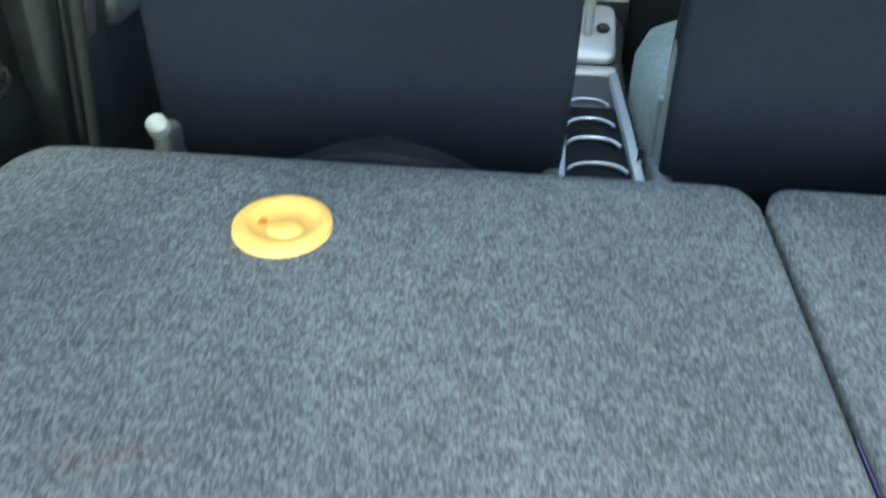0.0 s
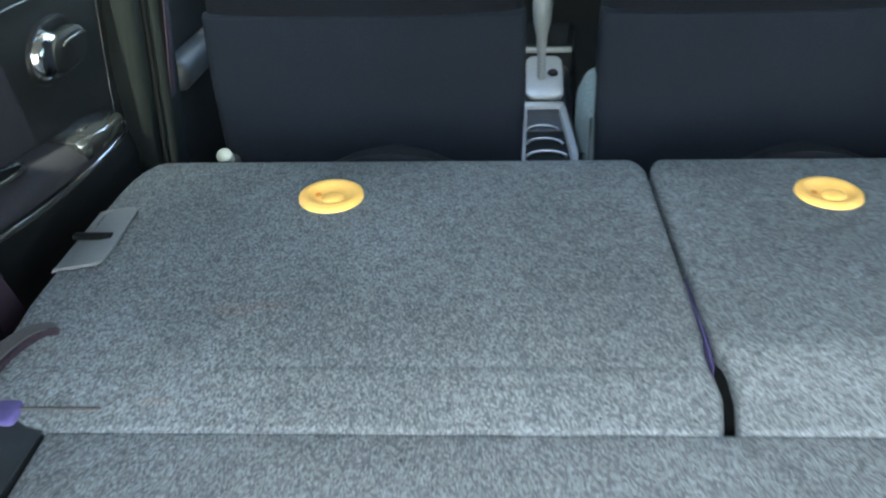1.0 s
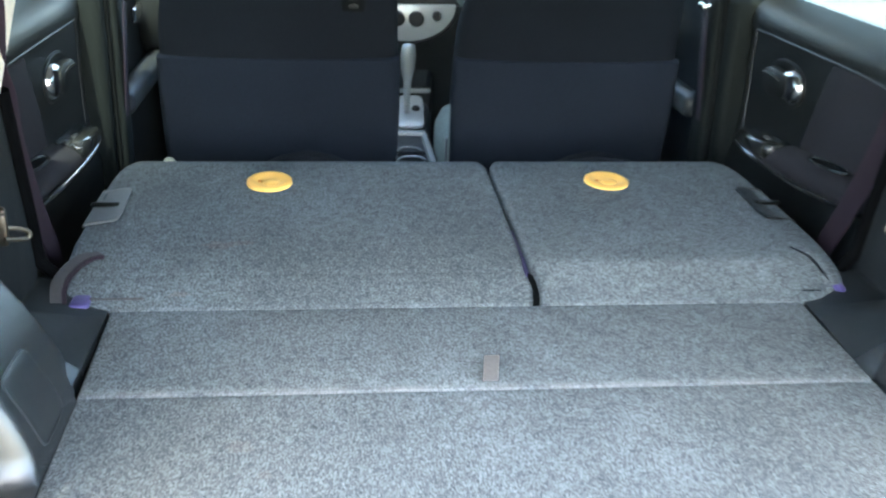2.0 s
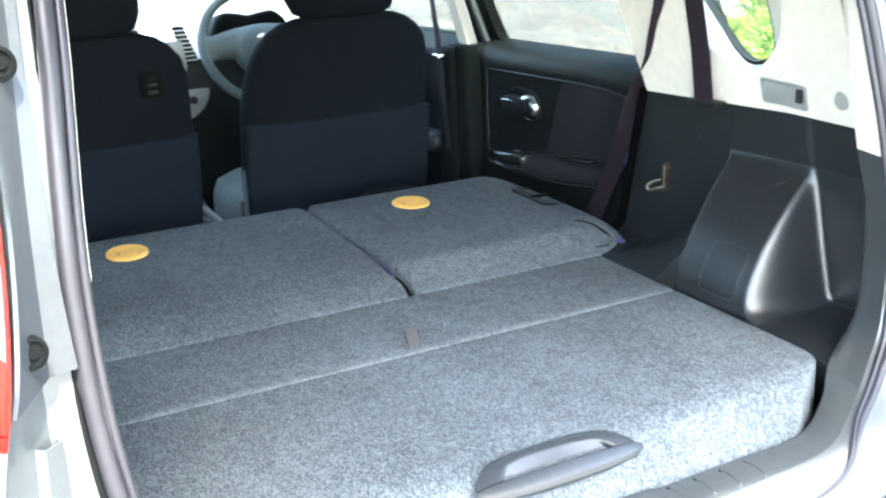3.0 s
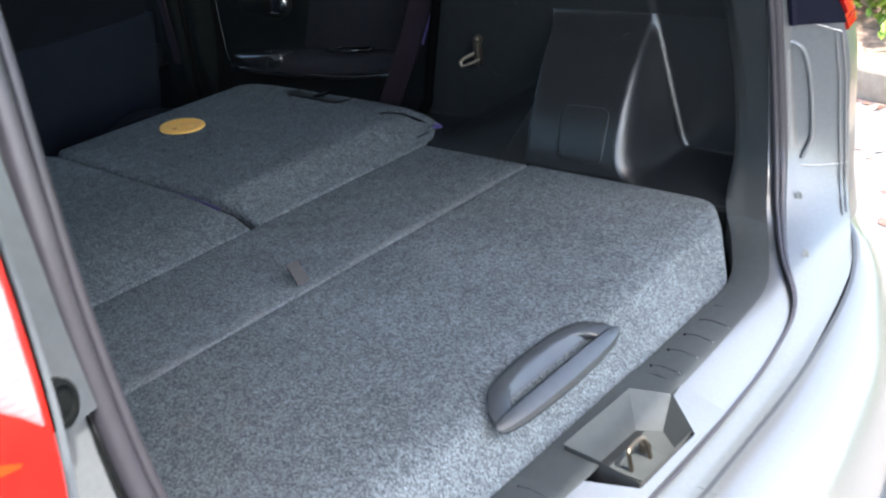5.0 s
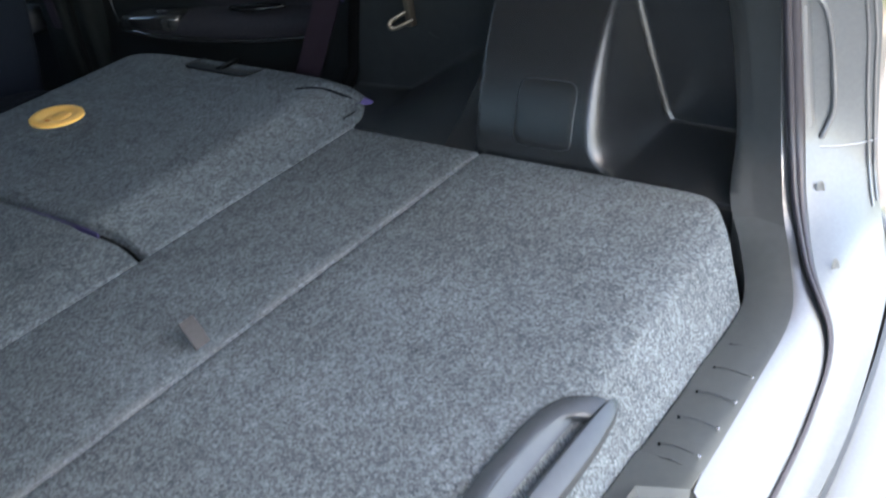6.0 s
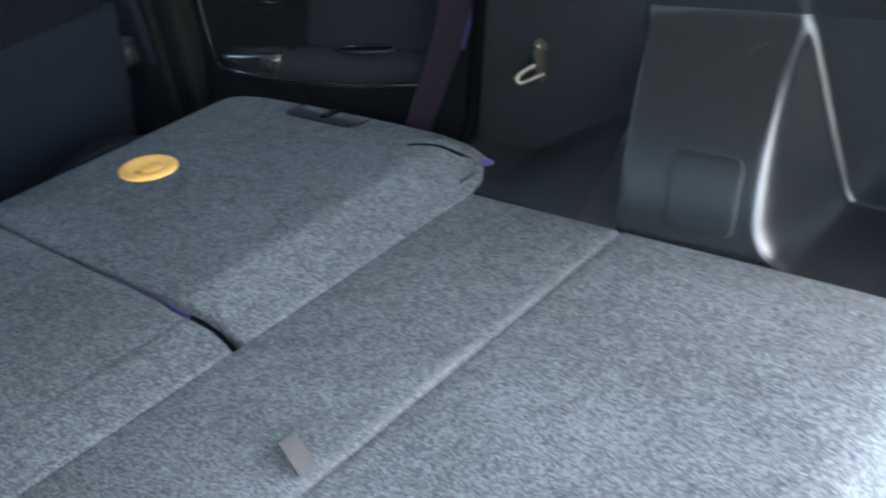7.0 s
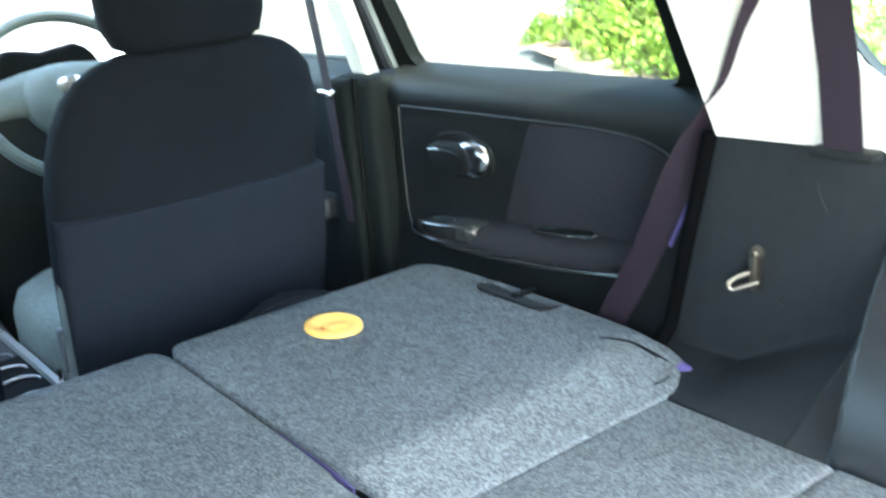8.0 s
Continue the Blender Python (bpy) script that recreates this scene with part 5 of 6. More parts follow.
    part("hook_ring", tube(smooth_path([(s * x, y, z) for x, y, z in ring_pts], 5), 0.0036, 8), BRASS, hk, "bent steel lashing loop")

    # cream quarter trim with its window tunnel
    qtrim = thing("quarter_trim", "cream plastic quarter trim beside the rear quarter window", "pillar trim", group="cream pillar trims")
    xq = lambda y, z: interp(y, [0.07, 0.27, 0.62], [0.622, 0.650, 0.627]) - 0.22 * (z - 1.0)
    hole = rounded([(0.338, 1.055), (0.268, 1.13), (0.212, 1.39), (0.53, 1.39), (0.462, 1.12)], [0.05, 0.03, 0.04, 0.04, 0.05])
    part("trim_face", plate([(0.615, 1.0075), (0.662, 1.2), (0.70, 1.43), (0.17, 1.43), (0.105, 1.12), (0.085, 1.0075)], 0.004, lambda y, z, w, s=s: (s * (xq(y, z) - 0.003 + w), y, z), holes=[hole], cuts=[(0, [0.12, 0.17, 0.22, 0.27, 0.34, 0.42, 0.5, 0.57])]), CREAM, qtrim)
    c0 = Vector((0.37, 1.22))
    cg = Vector((0.46, 1.22))
    qo2 = rounded([(0.452, 1.055), (0.365, 1.08), (0.335, 1.395), (0.655, 1.395)], [0.04, 0.05, 0.05, 0.05])

    def tunnel(u, v, s=s):
        n = len(hole)
        a = hole[int(round(u * n)) % n]
        ang = math.atan2(a[1] - c0.y, a[0] - c0.x)
        best = min(qo2, key=lambda p: abs((math.atan2(p[1] - cg.y, p[0] - cg.x) - ang + math.pi) % (2 * math.pi) - math.pi))
        y, z = a[0] + (best[0] - a[0]) * v, a[1] + (best[1] - a[1]) * v
        return (s * (xq(a[0], a[1]) + (0.735 - 0.42 * (z - 1.03) - xq(a[0], a[1])) * v), y, z)
    part("window_reveal", surf(tunnel, len(hole), 4, closed=True), CREAM, qtrim, thick=0.002)
    slot = part("slot_frame", plate(rounded([(0.215, 1.018), (0.318, 1.024), (0.318, 1.064), (0.215, 1.058)], 0.006), 0.005, lambda y, z, w, s=s: (s * (xq(y, z) - 0.0085 + w), y, z), holes=[rounded([(0.220, 1.023), (0.312, 1.029), (0.312, 1.059), (0.220, 1.053)], 0.004)], bev=0.001), SILVER_TRIM, qtrim, "grey parcel shelf slot")
    part("slot_back", box(s * 0.631, s * 0.637, 0.218, 0.314, 1.022, 1.060, 0.001), SILVER_TRIM, slot)
    part("slot_catch", box(s * 0.625, s * 0.632, 0.226, 0.238, 1.030, 1.052, 0.002), RUBBER, slot)
    part("shelf_peg", lathe([(0.0, 0.012), (0.012, 0.012), (0.015, 0.009), (0.016, 0.0), (0.021, 0.0), (0.021, -0.004)], 20, pose(s * 0.626, 0.135, 1.048, 0, -90 * s, 0)), HEADLINER, qtrim, "dull grey shelf peg")

    # D pillar trim: cream above, the sill's plastic in a shaded tone below
    part("pillar_cream", ribbon(s, [TRIM_IN, lerp_path(TRIM_IN, RIDGE, 0.5), lerp_path(TRIM_IN, RIDGE, 0.9), RIDGE, lerp_path(RIDGE, EDGE, 0.12), EDGE], hi=N_CREAM), CREAM, qtrim, "cream rear pillar trim", thick=0.003)
    if s < 0:
        part("trim_edge", tube([side(s, p + Vector((-0.017, 0.004, 0))) for p in SEAL[:17]], 0.0022, 8), CREAM, qtrim, "cream edge of the pillar trim beside the seal")
    ptrim = thing("pillar_trim", "lower rear pillar trim in the sill's grey plastic, darkened for its shade", "pillar trim", group="lower pillar trims")
    part("trim_shell", ribbon(s, [offset_path(TRIM_IN, (0.03, 0.01, 0)), TRIM_IN, lerp_path(TRIM_IN, RIDGE, 0.5), lerp_path(TRIM_IN, RIDGE, 0.9), RIDGE, lerp_path(RIDGE, EDGE, 0.12), EDGE], lo=N_CREAM - 1, hi=LOW + 15), TRIM_SHADED, ptrim, smooth=85, thick=0.003)

    # seat belts of the rear bench
    belt = thing("seat_belt", "dark violet-black rear seat belt hanging from the pillar", "seat belt", group="rear seat belts")
    part("upper_strand", sweep([Vector((s * 0.612, 0.438, 1.0)), Vector((s * 0.602, 0.440, 1.10)), Vector((s * 0.590, 0.447, 1.19)), Vector((s * 0.545, 0.46, 1.40))], [(-0.024, -0.001), (0.024, -0.001), (0.024, 0.001), (-0.024, 0.001)], up=(s, 0, 0.3)), BELT, belt)
    part("belt_slot", box(s * 0.606, s * 0.632, 0.402, 0.478, 1.000, 1.012, 0.003), PLASTIC, belt, "black belt outlet")
    lower = smooth_path([(s * 0.560, 0.46, 1.33), (s * 0.588, 0.515, 1.20), (s * 0.602, 0.552, 1.14), (s * 0.612, 0.592, 1.075), (s * 0.634, 0.648, 1.012), (s * 0.640, 0.692, 0.936), (s * 0.640, 0.752, 0.822), (s * 0.640, 0.817, 0.715), (s * 0.638, 0.85, 0.66)], 6)
    belt_bm = bmesh.new()
    prev = None
    for k, p in enumerate(lower):
        d = (lower[min(k + 1, len(lower) - 1)] - lower[max(k - 1, 0)]).normalized()
        turn = interp(p.z, [0.66, 0.80, 0.92, 1.01, 1.08, 1.2], [0.0, 0.05, 0.25, 1.15, 1.1, 1.0])
        w1 = d.cross(Vector((s, 0, 0))).normalized()
        w = (w1 * math.cos(turn) + Vector((s, 0, 0)) * math.sin(turn) * s) * 0.0235 * interp(p.z, [0.92, 1.0, 1.04, 1.075, 1.12, 1.2], [1.0, 0.85, 0.50, 0.50, 0.75, 1.0])
        n = d.cross(w).normalized() * 0.0009
        row = [belt_bm.verts.new(p + a) for a in (-w - n, w - n, w + n, -w + n)]
        if prev:
            for q in range(4):
                belt_bm.faces.new((prev[q], prev[(q + 1) % 4], row[(q + 1) % 4], row[q]))
        prev = row
    part("lower_strand", belt_bm, BELT, belt)
    part("belt_label", sweep([Vector((s * 0.6375, 0.671, 0.908)), Vector((s * 0.6375, 0.6885, 0.876)), Vector((s * 0.6375, 0.705, 0.844))], [(-0.003, -0.001), (0.003, -0.001), (0.003, 0.001), (-0.003, 0.001)], up=(s, 0, 0)), VIOLET, belt, "small violet-blue label")
    part("pillar_foot", plate([(0.585, 0.66), (0.84, 0.66), (0.80, 0.72), (0.66, 1.0), (0.60, 1.02)], 0.02, lambda y, z, w, s=s: (s * (0.668 + w), y, z)), PLASTIC_WALL, belt, "dark pillar foot behind the belt")

# ---- doors ----
for s in (1, -1):
    door = thing("rear_door", "closed rear door with black plastic panel and fabric insert", "car door", group="rear doors")

    def door_x(y, z):
        x = interp(z, [0.30, 0.66, 0.70, 0.79, 0.955, 0.968, 0.985, 1.005, 1.022, 1.034, 1.040], [0.70, 0.70, 0.712, 0.722, 0.722, 0.718, 0.716, 0.722, 0.738, 0.758, 0.775])
        return x
    part("door_panel", surf(lambda u, v, s=s: (s * door_x(0, 0.30 + 0.74 * v), 0.56 + 0.90 * u, 0.30 + 0.74 * v), 8, 60), PLASTIC, door, thick=-0.004 * s)
    part("insert", plate(rounded([(0.72, 0.79), (1.145, 0.785), (1.062, 0.962), (0.86, 0.970), (0.745, 0.93)], [0.02, 0.015, 0.01, 0.06, 0.08]), 0.005, lambda y, z, w, s=s: (s * (0.7235 - w), y, z), bev=0.002), FABRIC_DOOR, door, "dark fabric insert")
    part("groove", tube(smooth_path([(s * 0.7185, 1.425, 0.965), (s * 0.7185, 1.2, 0.9675), (s * 0.7185, 0.92, 0.969), (s * 0.7185, 0.80, 0.956), (s * 0.7185, 0.735, 0.92)], 5), 0.0018, 6), PLASTIC_DARK, door)
    part("groove_front", tube(smooth_path([(s * 0.7195, 1.43, 0.962), (s * 0.7215, 1.435, 0.86), (s * 0.7195, 1.43, 0.76), (s * 0.708, 1.40, 0.715)], 5), 0.0016, 6), PLASTIC_DARK, door)
    arm = part("armrest", loft([[Vector((s * (0.722 - 0.045 * k * max(0.0, math.cos(a)) - (0.0)), y, zc + hz * math.sin(a))) for a in [-math.pi / 2 + math.pi * j / 10 for j in range(11)]] for y, k, zc, hz in [(0.70, 0.5, 0.786, 0.020), (0.80, 0.85, 0.778, 0.026), (0.90, 1.0, 0.768, 0.032), (1.05, 1.0, 0.755, 0.036), (1.18, 1.18, 0.744, 0.032), (1.28, 1.16, 0.739, 0.026), (1.34, 0.98, 0.737, 0.021), (1.37, 0.5, 0.728, 0.016), (1.38, 0.2, 0.726, 0.008)]]), FABRIC_DOOR, door, "padded armrest")
    part("switch_panel", loft([[Vector((s * x, y, z)) for x, z in [(xi + 0.004, zb), (xi, zt - 0.008), (xi + 0.003, zt - 0.002), (xi + 0.009, zt), (0.716, zt + 0.003), (0.716, zb)]] for y, xi, zt, zb in [(1.172, 0.674, 0.774, 0.748), (1.180, 0.666, 0.777, 0.746), (1.25, 0.664, 0.772, 0.744), (1.31, 0.666, 0.767, 0.742), (1.345, 0.673, 0.764, 0.742), (1.362, 0.684, 0.761, 0.742), (1.370, 0.700, 0.757, 0.742)]]), GLOSS, arm, "glossy window switch panel", smooth=50)
    part("switch", box(s * 0.690, s * 0.702, 1.225, 1.25, 0.770, 0.778, 0.003, 2), PLASTIC_SHINE, arm)
    # flat black plate in place of the shade inside the pocket
    part("pull_pocket", plate(rounded([(-0.068, -0.014), (0.068, -0.014), (0.068, 0.014), (-0.068, 0.014)], 0.013), 0.002, lambda u, v, w, s=s: (s * (0.700 + v), 0.975 + u, 0.7960 + w - 0.09 * u)), BLACK, arm, "pull pocket, its shaded hollow put in as a black plate")
    part("pocket_rim", tube([Vector((s * (0.700 + 0.016 * math.sin(a)), 0.975 + 0.072 * math.cos(a), 0.7975 - 0.0065 * math.cos(a))) for a in [2 * math.pi * k / 24 for k in range(25)]], 0.0032, 8), GLOSS, arm, "glossy rim of the pull pocket")
    part("arm_edge", tube(smooth_path([(s * 0.692, 1.380, 0.741), (s * 0.676, 1.355, 0.738), (s * 0.669, 1.31, 0.735), (s * 0.667, 1.20, 0.735), (s * 0.672, 1.0, 0.742), (s * 0.680, 0.80, 0.764)], 5), 0.0042, 8), GLOSS, arm, "glossy edge strip of the armrest")
    def oval(y, z, ry, rz, x, n=28, e=0.85):
        return [Vector((s * x, y + ry * math.copysign(abs(math.cos(a)) ** e, math.cos(a)), z + rz * math.copysign(abs(math.sin(a)) ** e, math.sin(a)))) for a in [2 * math.pi * j / n for j in range(n)]]
    bowl = part("handle_bowl", loft([oval(1.247, 0.887, 0.086, 0.046, 0.7225), oval(1.247, 0.887, 0.084, 0.044, 0.7185), oval(1.247, 0.887, 0.079, 0.040, 0.7175), oval(1.245, 0.887, 0.070, 0.034, 0.7205)]), PLASTIC, door, "black handle bowl")
    part("handle_cap", loft([oval(1.214, 0.886, 0.043, 0.034, 0.7205), oval(1.214, 0.886, 0.041, 0.032, 0.712), oval(1.214, 0.886, 0.034, 0.026, 0.706), oval(1.214, 0.886, 0.022, 0.016, 0.7035), oval(1.214, 0.886, 0.006, 0.004, 0.703)]), CHROME, bowl, "bright metallic handle cap", smooth=60)
    part("handle_lever", loft([oval(1.266, 0.884, 0.060, 0.029, 0.7175, 24, 0.7), oval(1.266, 0.884, 0.059, 0.028, 0.702, 24, 0.7), oval(1.266, 0.884, 0.052, 0.023, 0.6985, 24, 0.7)]), PLASTIC, bowl, "black handle lever")
    part("lever_edge", tube(smooth_path([(s * 0.7005, 1.322, 0.896), (s * 0.6990, 1.29, 0.900), (s * 0.6988, 1.25, 0.8985), (s * 0.6995, 1.232, 0.894)], 5), 0.0022, 8), CHROME, bowl, "bright lever edge")
    part("bowl_edge", tube(smooth_path([(s * 0.7165, 1.328, 0.890), (s * 0.7165, 1.328, 0.872), (s * 0.7165, 1.318, 0.856), (s * 0.7165, 1.30, 0.850)], 5), 0.0016, 6), CHROME, bowl, "thin bright edge of the bowl")

    pillar = thing("centre_pillar", "centre pillar with black lower and cream upper trim", "pillar trim", group="centre pillars")
    part("lower_trim", box(s * 0.675, s * 0.80, 1.462, 1.60, 0.30, 1.02, 0.02, 3), PLASTIC_PILLAR, pillar)
    part("lower_cover", box(s * 0.655, s * 0.70, 1.515, 1.60, 0.35, 1.015, 0.015, 3), PLASTIC_PILLAR, pillar)
    part("pillar_seal", tube([Vector((s * 0.672, 1.508, 0.40)), Vector((s * 0.672, 1.508, 0.72)), Vector((s * 0.674, 1.506, 1.02))], 0.006, 8), BLACK, pillar, "black tube for the door seal and dark gap")
    up_ = plate([(1.520, 1.015), (1.570, 1.015), (1.557, 1.44), (1.515, 1.44)], 0.03, lambda y, z, w, s=s: (s * (0.712 - 0.30 * (z - 1.03) + w), y, z))
    part("upper_trim", up_, CREAM, pillar, "cream upper trim")
    part("frame_cover", plate([(1.462, 1.03), (1.474, 1.03), (1.474, 1.44), (1.462, 1.44)], 0.012, lambda y, z, w, s=s: (s * (0.742 - 0.38 * (z - 1.03) + w), y, z)), PLASTIC_GREY, pillar, "grey door frame cover")
    part("belt_strand", sweep([Vector((s * 0.665, 1.545, 0.55)), Vector((s * 0.640, 1.553, 1.05)), Vector((s * 0.597, 1.545, 1.40))], [(-0.014, -0.001), (0.014, -0.001), (0.014, 0.001), (-0.014, 0.001)], up=(s, 0, 0.3)), BELT, pillar, "front seat belt webbing")
    part("belt_guide", box(s * 0.63, s * 0.65, 1.53, 1.575, 0.985, 1.0, 0.004), CHROME, pillar)

    fdoor = thing("front_door", "closed front door with black plastic panel", "car door", group="front doors")
    part("door_panel", surf(lambda u, v, s=s: (s * door_x(0, 0.30 + 0.74 * v), 1.60 + 1.12 * u, 0.30 + 0.74 * v), 6, 40), PLASTIC, fdoor, thick=-0.004 * s)
    part("armrest", box(s * 0.66, s * 0.715, 1.66, 2.2, 0.70, 0.76, 0.02, 3), PLASTIC_DARK, fdoor)
    part("handle", box(s * 0.70, s * 0.715, 1.98, 2.08, 0.86, 0.90, 0.008, 3), CHROME, fdoor, "chrome door handle")


# ---- front cabin ----
def seat_ring(cx, w, yb, d, z, e=3.2, n=40):
    out = []
    for j in range(n):
        a = 2 * math.pi * j / n
        c, s_ = math.cos(a), math.sin(a)
        out.append(Vector((cx + w / 2 * math.copysign(abs(c) ** (2 / e), c), yb + d / 2 + d / 2 * math.copysign(abs(s_) ** (2 / e), s_), z)))
    return out


def back_y(z):
    return 1.425 - 0.22 * (z - 1.05)


W_Z = [0.42, 0.60, 0.75, 0.90, 0.98, 1.03, 1.07, 1.10, 1.12, 1.133, 1.139]
W_W = [0.47, 0.498, 0.508, 0.502, 0.490, 0.475, 0.445, 0.395, 0.335, 0.26, 0.16]


def front_seat(cx, label, badge):
    seat = thing("front_seat", label, "car seat", group="front seats")
    rr = []
    for z in [0.42, 0.48, 0.55, 0.62, 0.70, 0.78, 0.86, 0.93, 0.98, 1.01, 1.03, 1.05, 1.07, 1.085, 1.10, 1.11, 1.12, 1.128, 1.133, 1.137, 1.139]:
        w = interp(z, W_Z, W_W) + (0.014 if cx < 0 else 0.0)
        dd = interp(z, [0.42, 0.9, 1.07, 1.12, 1.139], [0.13, 0.13, 0.11, 0.075, 0.03])
        rr.append(seat_ring(cx + (0.010 if cx < 0 else 0.016) * max(0, min(1, (z - 0.95) / 0.12)), w, back_y(z) + (0.13 - dd) * 0.35, dd, z))
    part("backrest", loft(rr), FABRIC, seat, "black fabric backrest", smooth=60)
    rr = []
    for z in [0.56, 0.565, 0.60, 0.66, 0.72, 0.78, 0.83, 0.865, 0.878, 0.882]:
        w = interp(z, W_Z, W_W) + (0.017 if cx < 0 else 0.003)
        o = 0.004 if 0.565 < z < 0.88 else -0.004
        rr.append(seat_ring(cx, w, back_y(z) - o, 0.06, z, 3.4))
    part("back_pocket", loft(rr), FABRIC_NAVY, seat, "dark navy lower back panel", smooth=60)
    part("headrest", loft([seat_ring(cx + 0.014, w, 1.408 + o, d, z - 0.022, 2.8) for z, w, d, o in [(1.150, 0.12, 0.04, 0.03), (1.153, 0.20, 0.07, 0.015), (1.165, 0.255, 0.10, 0.002), (1.20, 0.285, 0.115, 0.0), (1.26, 0.29, 0.115, 0.0), (1.31, 0.27, 0.105, 0.005), (1.335, 0.23, 0.08, 0.015), (1.343, 0.14, 0.04, 0.03)]]), FABRIC, seat, "black fabric headrest", smooth=60)
    for dx in (-0.06, 0.06):
        part("headrest_post", tube([Vector((cx + dx, 1.49, 1.08)), Vector((cx + dx, 1.49, 1.18))], 0.007, 8), CHROME, seat)
    part("cushion", loft([seat_ring(cx, w, 1.59, 0.44, z, 4.0) for z, w in [(0.42, 0.46), (0.46, 0.50), (0.55, 0.515), (0.62, 0.51), (0.652, 0.48), (0.665, 0.40), (0.662, 0.30)]]), CUSHION_LIT, seat, "fabric seat cushion in grey lightened for the daylight on it", smooth=60)
    for e in (-1, 1):
        part("side_cover", box(cx + e * 0.232, cx + e * 0.256, 1.475, 1.62, 0.40, 0.632 if cx < 0 and e < 0 else 0.590, 0.01, 3), PLASTIC_GREY, seat, "grey plastic recliner cover")
        if e < 0:
            bx = cx - math.copysign(0.240, cx)
            part("buckle", box(bx - 0.015, bx + 0.015, 1.60, 1.625, 0.50, 0.668, 0.006, 3), PLASTIC_GREY, seat, "grey seat belt buckle")
            part("buckle_stalk", tube([Vector((bx - 0.03, 1.60, 0.44)), Vector((bx - 0.026, 1.60, 0.60))], 0.006, 8), CHROME, seat)
            if cx < 0:
                part("recliner_cap", lathe([(0.0, 0.012), (0.008, 0.010), (0.0135, 0.004), (0.0145, -0.012)], 16, pose(cx + math.copysign(0.247, cx), 1.478, 0.644, 40)), CAP, seat, "pale grey plastic cap")
    inn = -1 if cx > 0 else 1
    cover = [[Vector((cx + inn * (o + w * math.cos(a)), y + 0.030 * math.sin(a), z)) for a in [2 * math.pi * j / 12 for j in range(12)]] for z, o, w, y in [(0.52, 0.237, 0.014, 1.60), (0.62, 0.239, 0.015, 1.575), (0.70, 0.240, 0.014, 1.56), (0.78, 0.240, 0.013, 1.55), (0.83, 0.239, 0.011, 1.54), (0.845, 0.238, 0.008, 1.535), (0.851, 0.237, 0.003, 1.535)]]
    part("frame_cover", loft(cover), CUSHION_PALE, seat, "pale grey side cover of the backrest", smooth=60)
    part("base", box(cx - 0.20, cx + 0.20, 1.50, 1.95, 0.295, 0.43, 0.02), PLASTIC, seat)
    if badge:
        b = part("badge", plate(rounded([(-0.024, -0.03), (0.024, -0.03), (0.024, 0.03), (-0.024, 0.03)], 0.008), 0.004, lambda u, v, w: (-0.155 + u, back_y(1.017 + v) - 0.004 - w, 1.017 + v), bev=0.001), BLACK, seat, "small black plastic hook plate")
        for k in (-1, 0, 1):
            part("slot", box(-0.165, -0.145, back_y(1.017) - 0.0115, back_y(1.017) - 0.007, 1.013 + 0.017 * k, 1.020 + 0.017 * k, 0.001), PLASTIC, b)
    return seat


CUSHION_PALE = make_mat("plastic_side_pale", (0.15, 0.178, 0.176), rough=0.55, var=0.12, scale=60, bump=0.15)
CAP = make_mat("plastic_pale", (0.45, 0.50, 0.48), rough=0.4, var=0.1)
front_seat(0.320, "black fabric driver's seat with a navy lower back", False)
front_seat(-0.313, "black fabric passenger seat with a hook plate on its back", True)

# centre console
console = thing("centre_console", "grey centre console with cup holders and gear lever", "centre console")
part("console_body", loft([[Vector((x, y, z)) for x, z in [(-w, 0.30), (-w, zt - 0.015), (-w + 0.012, zt), (w - 0.012, zt), (w, zt - 0.015), (w, 0.30)]] for y, w, zt in [(1.52, 0.055, 0.50), (1.56, 0.062, 0.545), (1.62, 0.066, 0.555), (1.90, 0.062, 0.575), (2.05, 0.062, 0.60), (2.16, 0.075, 0.66), (2.25, 0.09, 0.72)]]), PLASTIC_DARK, console)
part("holder_tray", box(-0.046, 0.044, 1.54, 1.925, 0.535, 0.569, 0.006, 3), BLACK, console, "black cup holder tray")
part("side_rail", sweep([Vector((0.049, 1.53, 0.570)), Vector((0.046, 1.72, 0.577)), Vector((0.041, 1.93, 0.582))], [(-0.008, -0.006), (0.008, -0.006), (0.006, 0.004), (-0.006, 0.004)]), SILVER_TRIM, console, "silver side rail")
part("side_rail", sweep([Vector((-0.057, 1.53, 0.570)), Vector((-0.050, 1.72, 0.577)), Vector((-0.040, 1.93, 0.582))], [(-0.008, -0.006), (0.008, -0.006), (0.006, 0.004), (-0.006, 0.004)]), SILVER_TRIM, console, "silver side rail")
part("cross_bar", box(-0.042, 0.046, 1.928, 1.955, 0.570, 0.590, 0.006, 3), SILVER_TRIM, console, "silver cross bar")
for y_, w_ in ((1.597, 0.040), (1.685, 0.037), (1.757, 0.034), (1.838, 0.031)):
    part("holder_ring", tube([Vector((-0.005 + w_ * math.cos(a), y_ - 0.026 + 0.026 * math.sin(a), 0.572 + 0.003 * math.sin(a))) for a in [0.1 + (math.pi - 0.2) * j / 12 for j in range(13)]], 0.0024, 8), SILVER_TRIM, console, "pale cup holder rim")
gate = part("gear_gate", plate(rounded([(-0.034, 1.962), (0.046, 1.962), (0.048, 2.09), (-0.030, 2.09)], 0.022), 0.012, lambda x, y, w: (x, y, 0.586 + 0.42 * (y - 1.96) + w), bev=0.003), SILVER_TRIM, console, "silver gear gate")
part("gate_back", box(-0.055, 0.075, 2.10, 2.15, 0.60, 0.665, 0.006), PLASTIC, console)
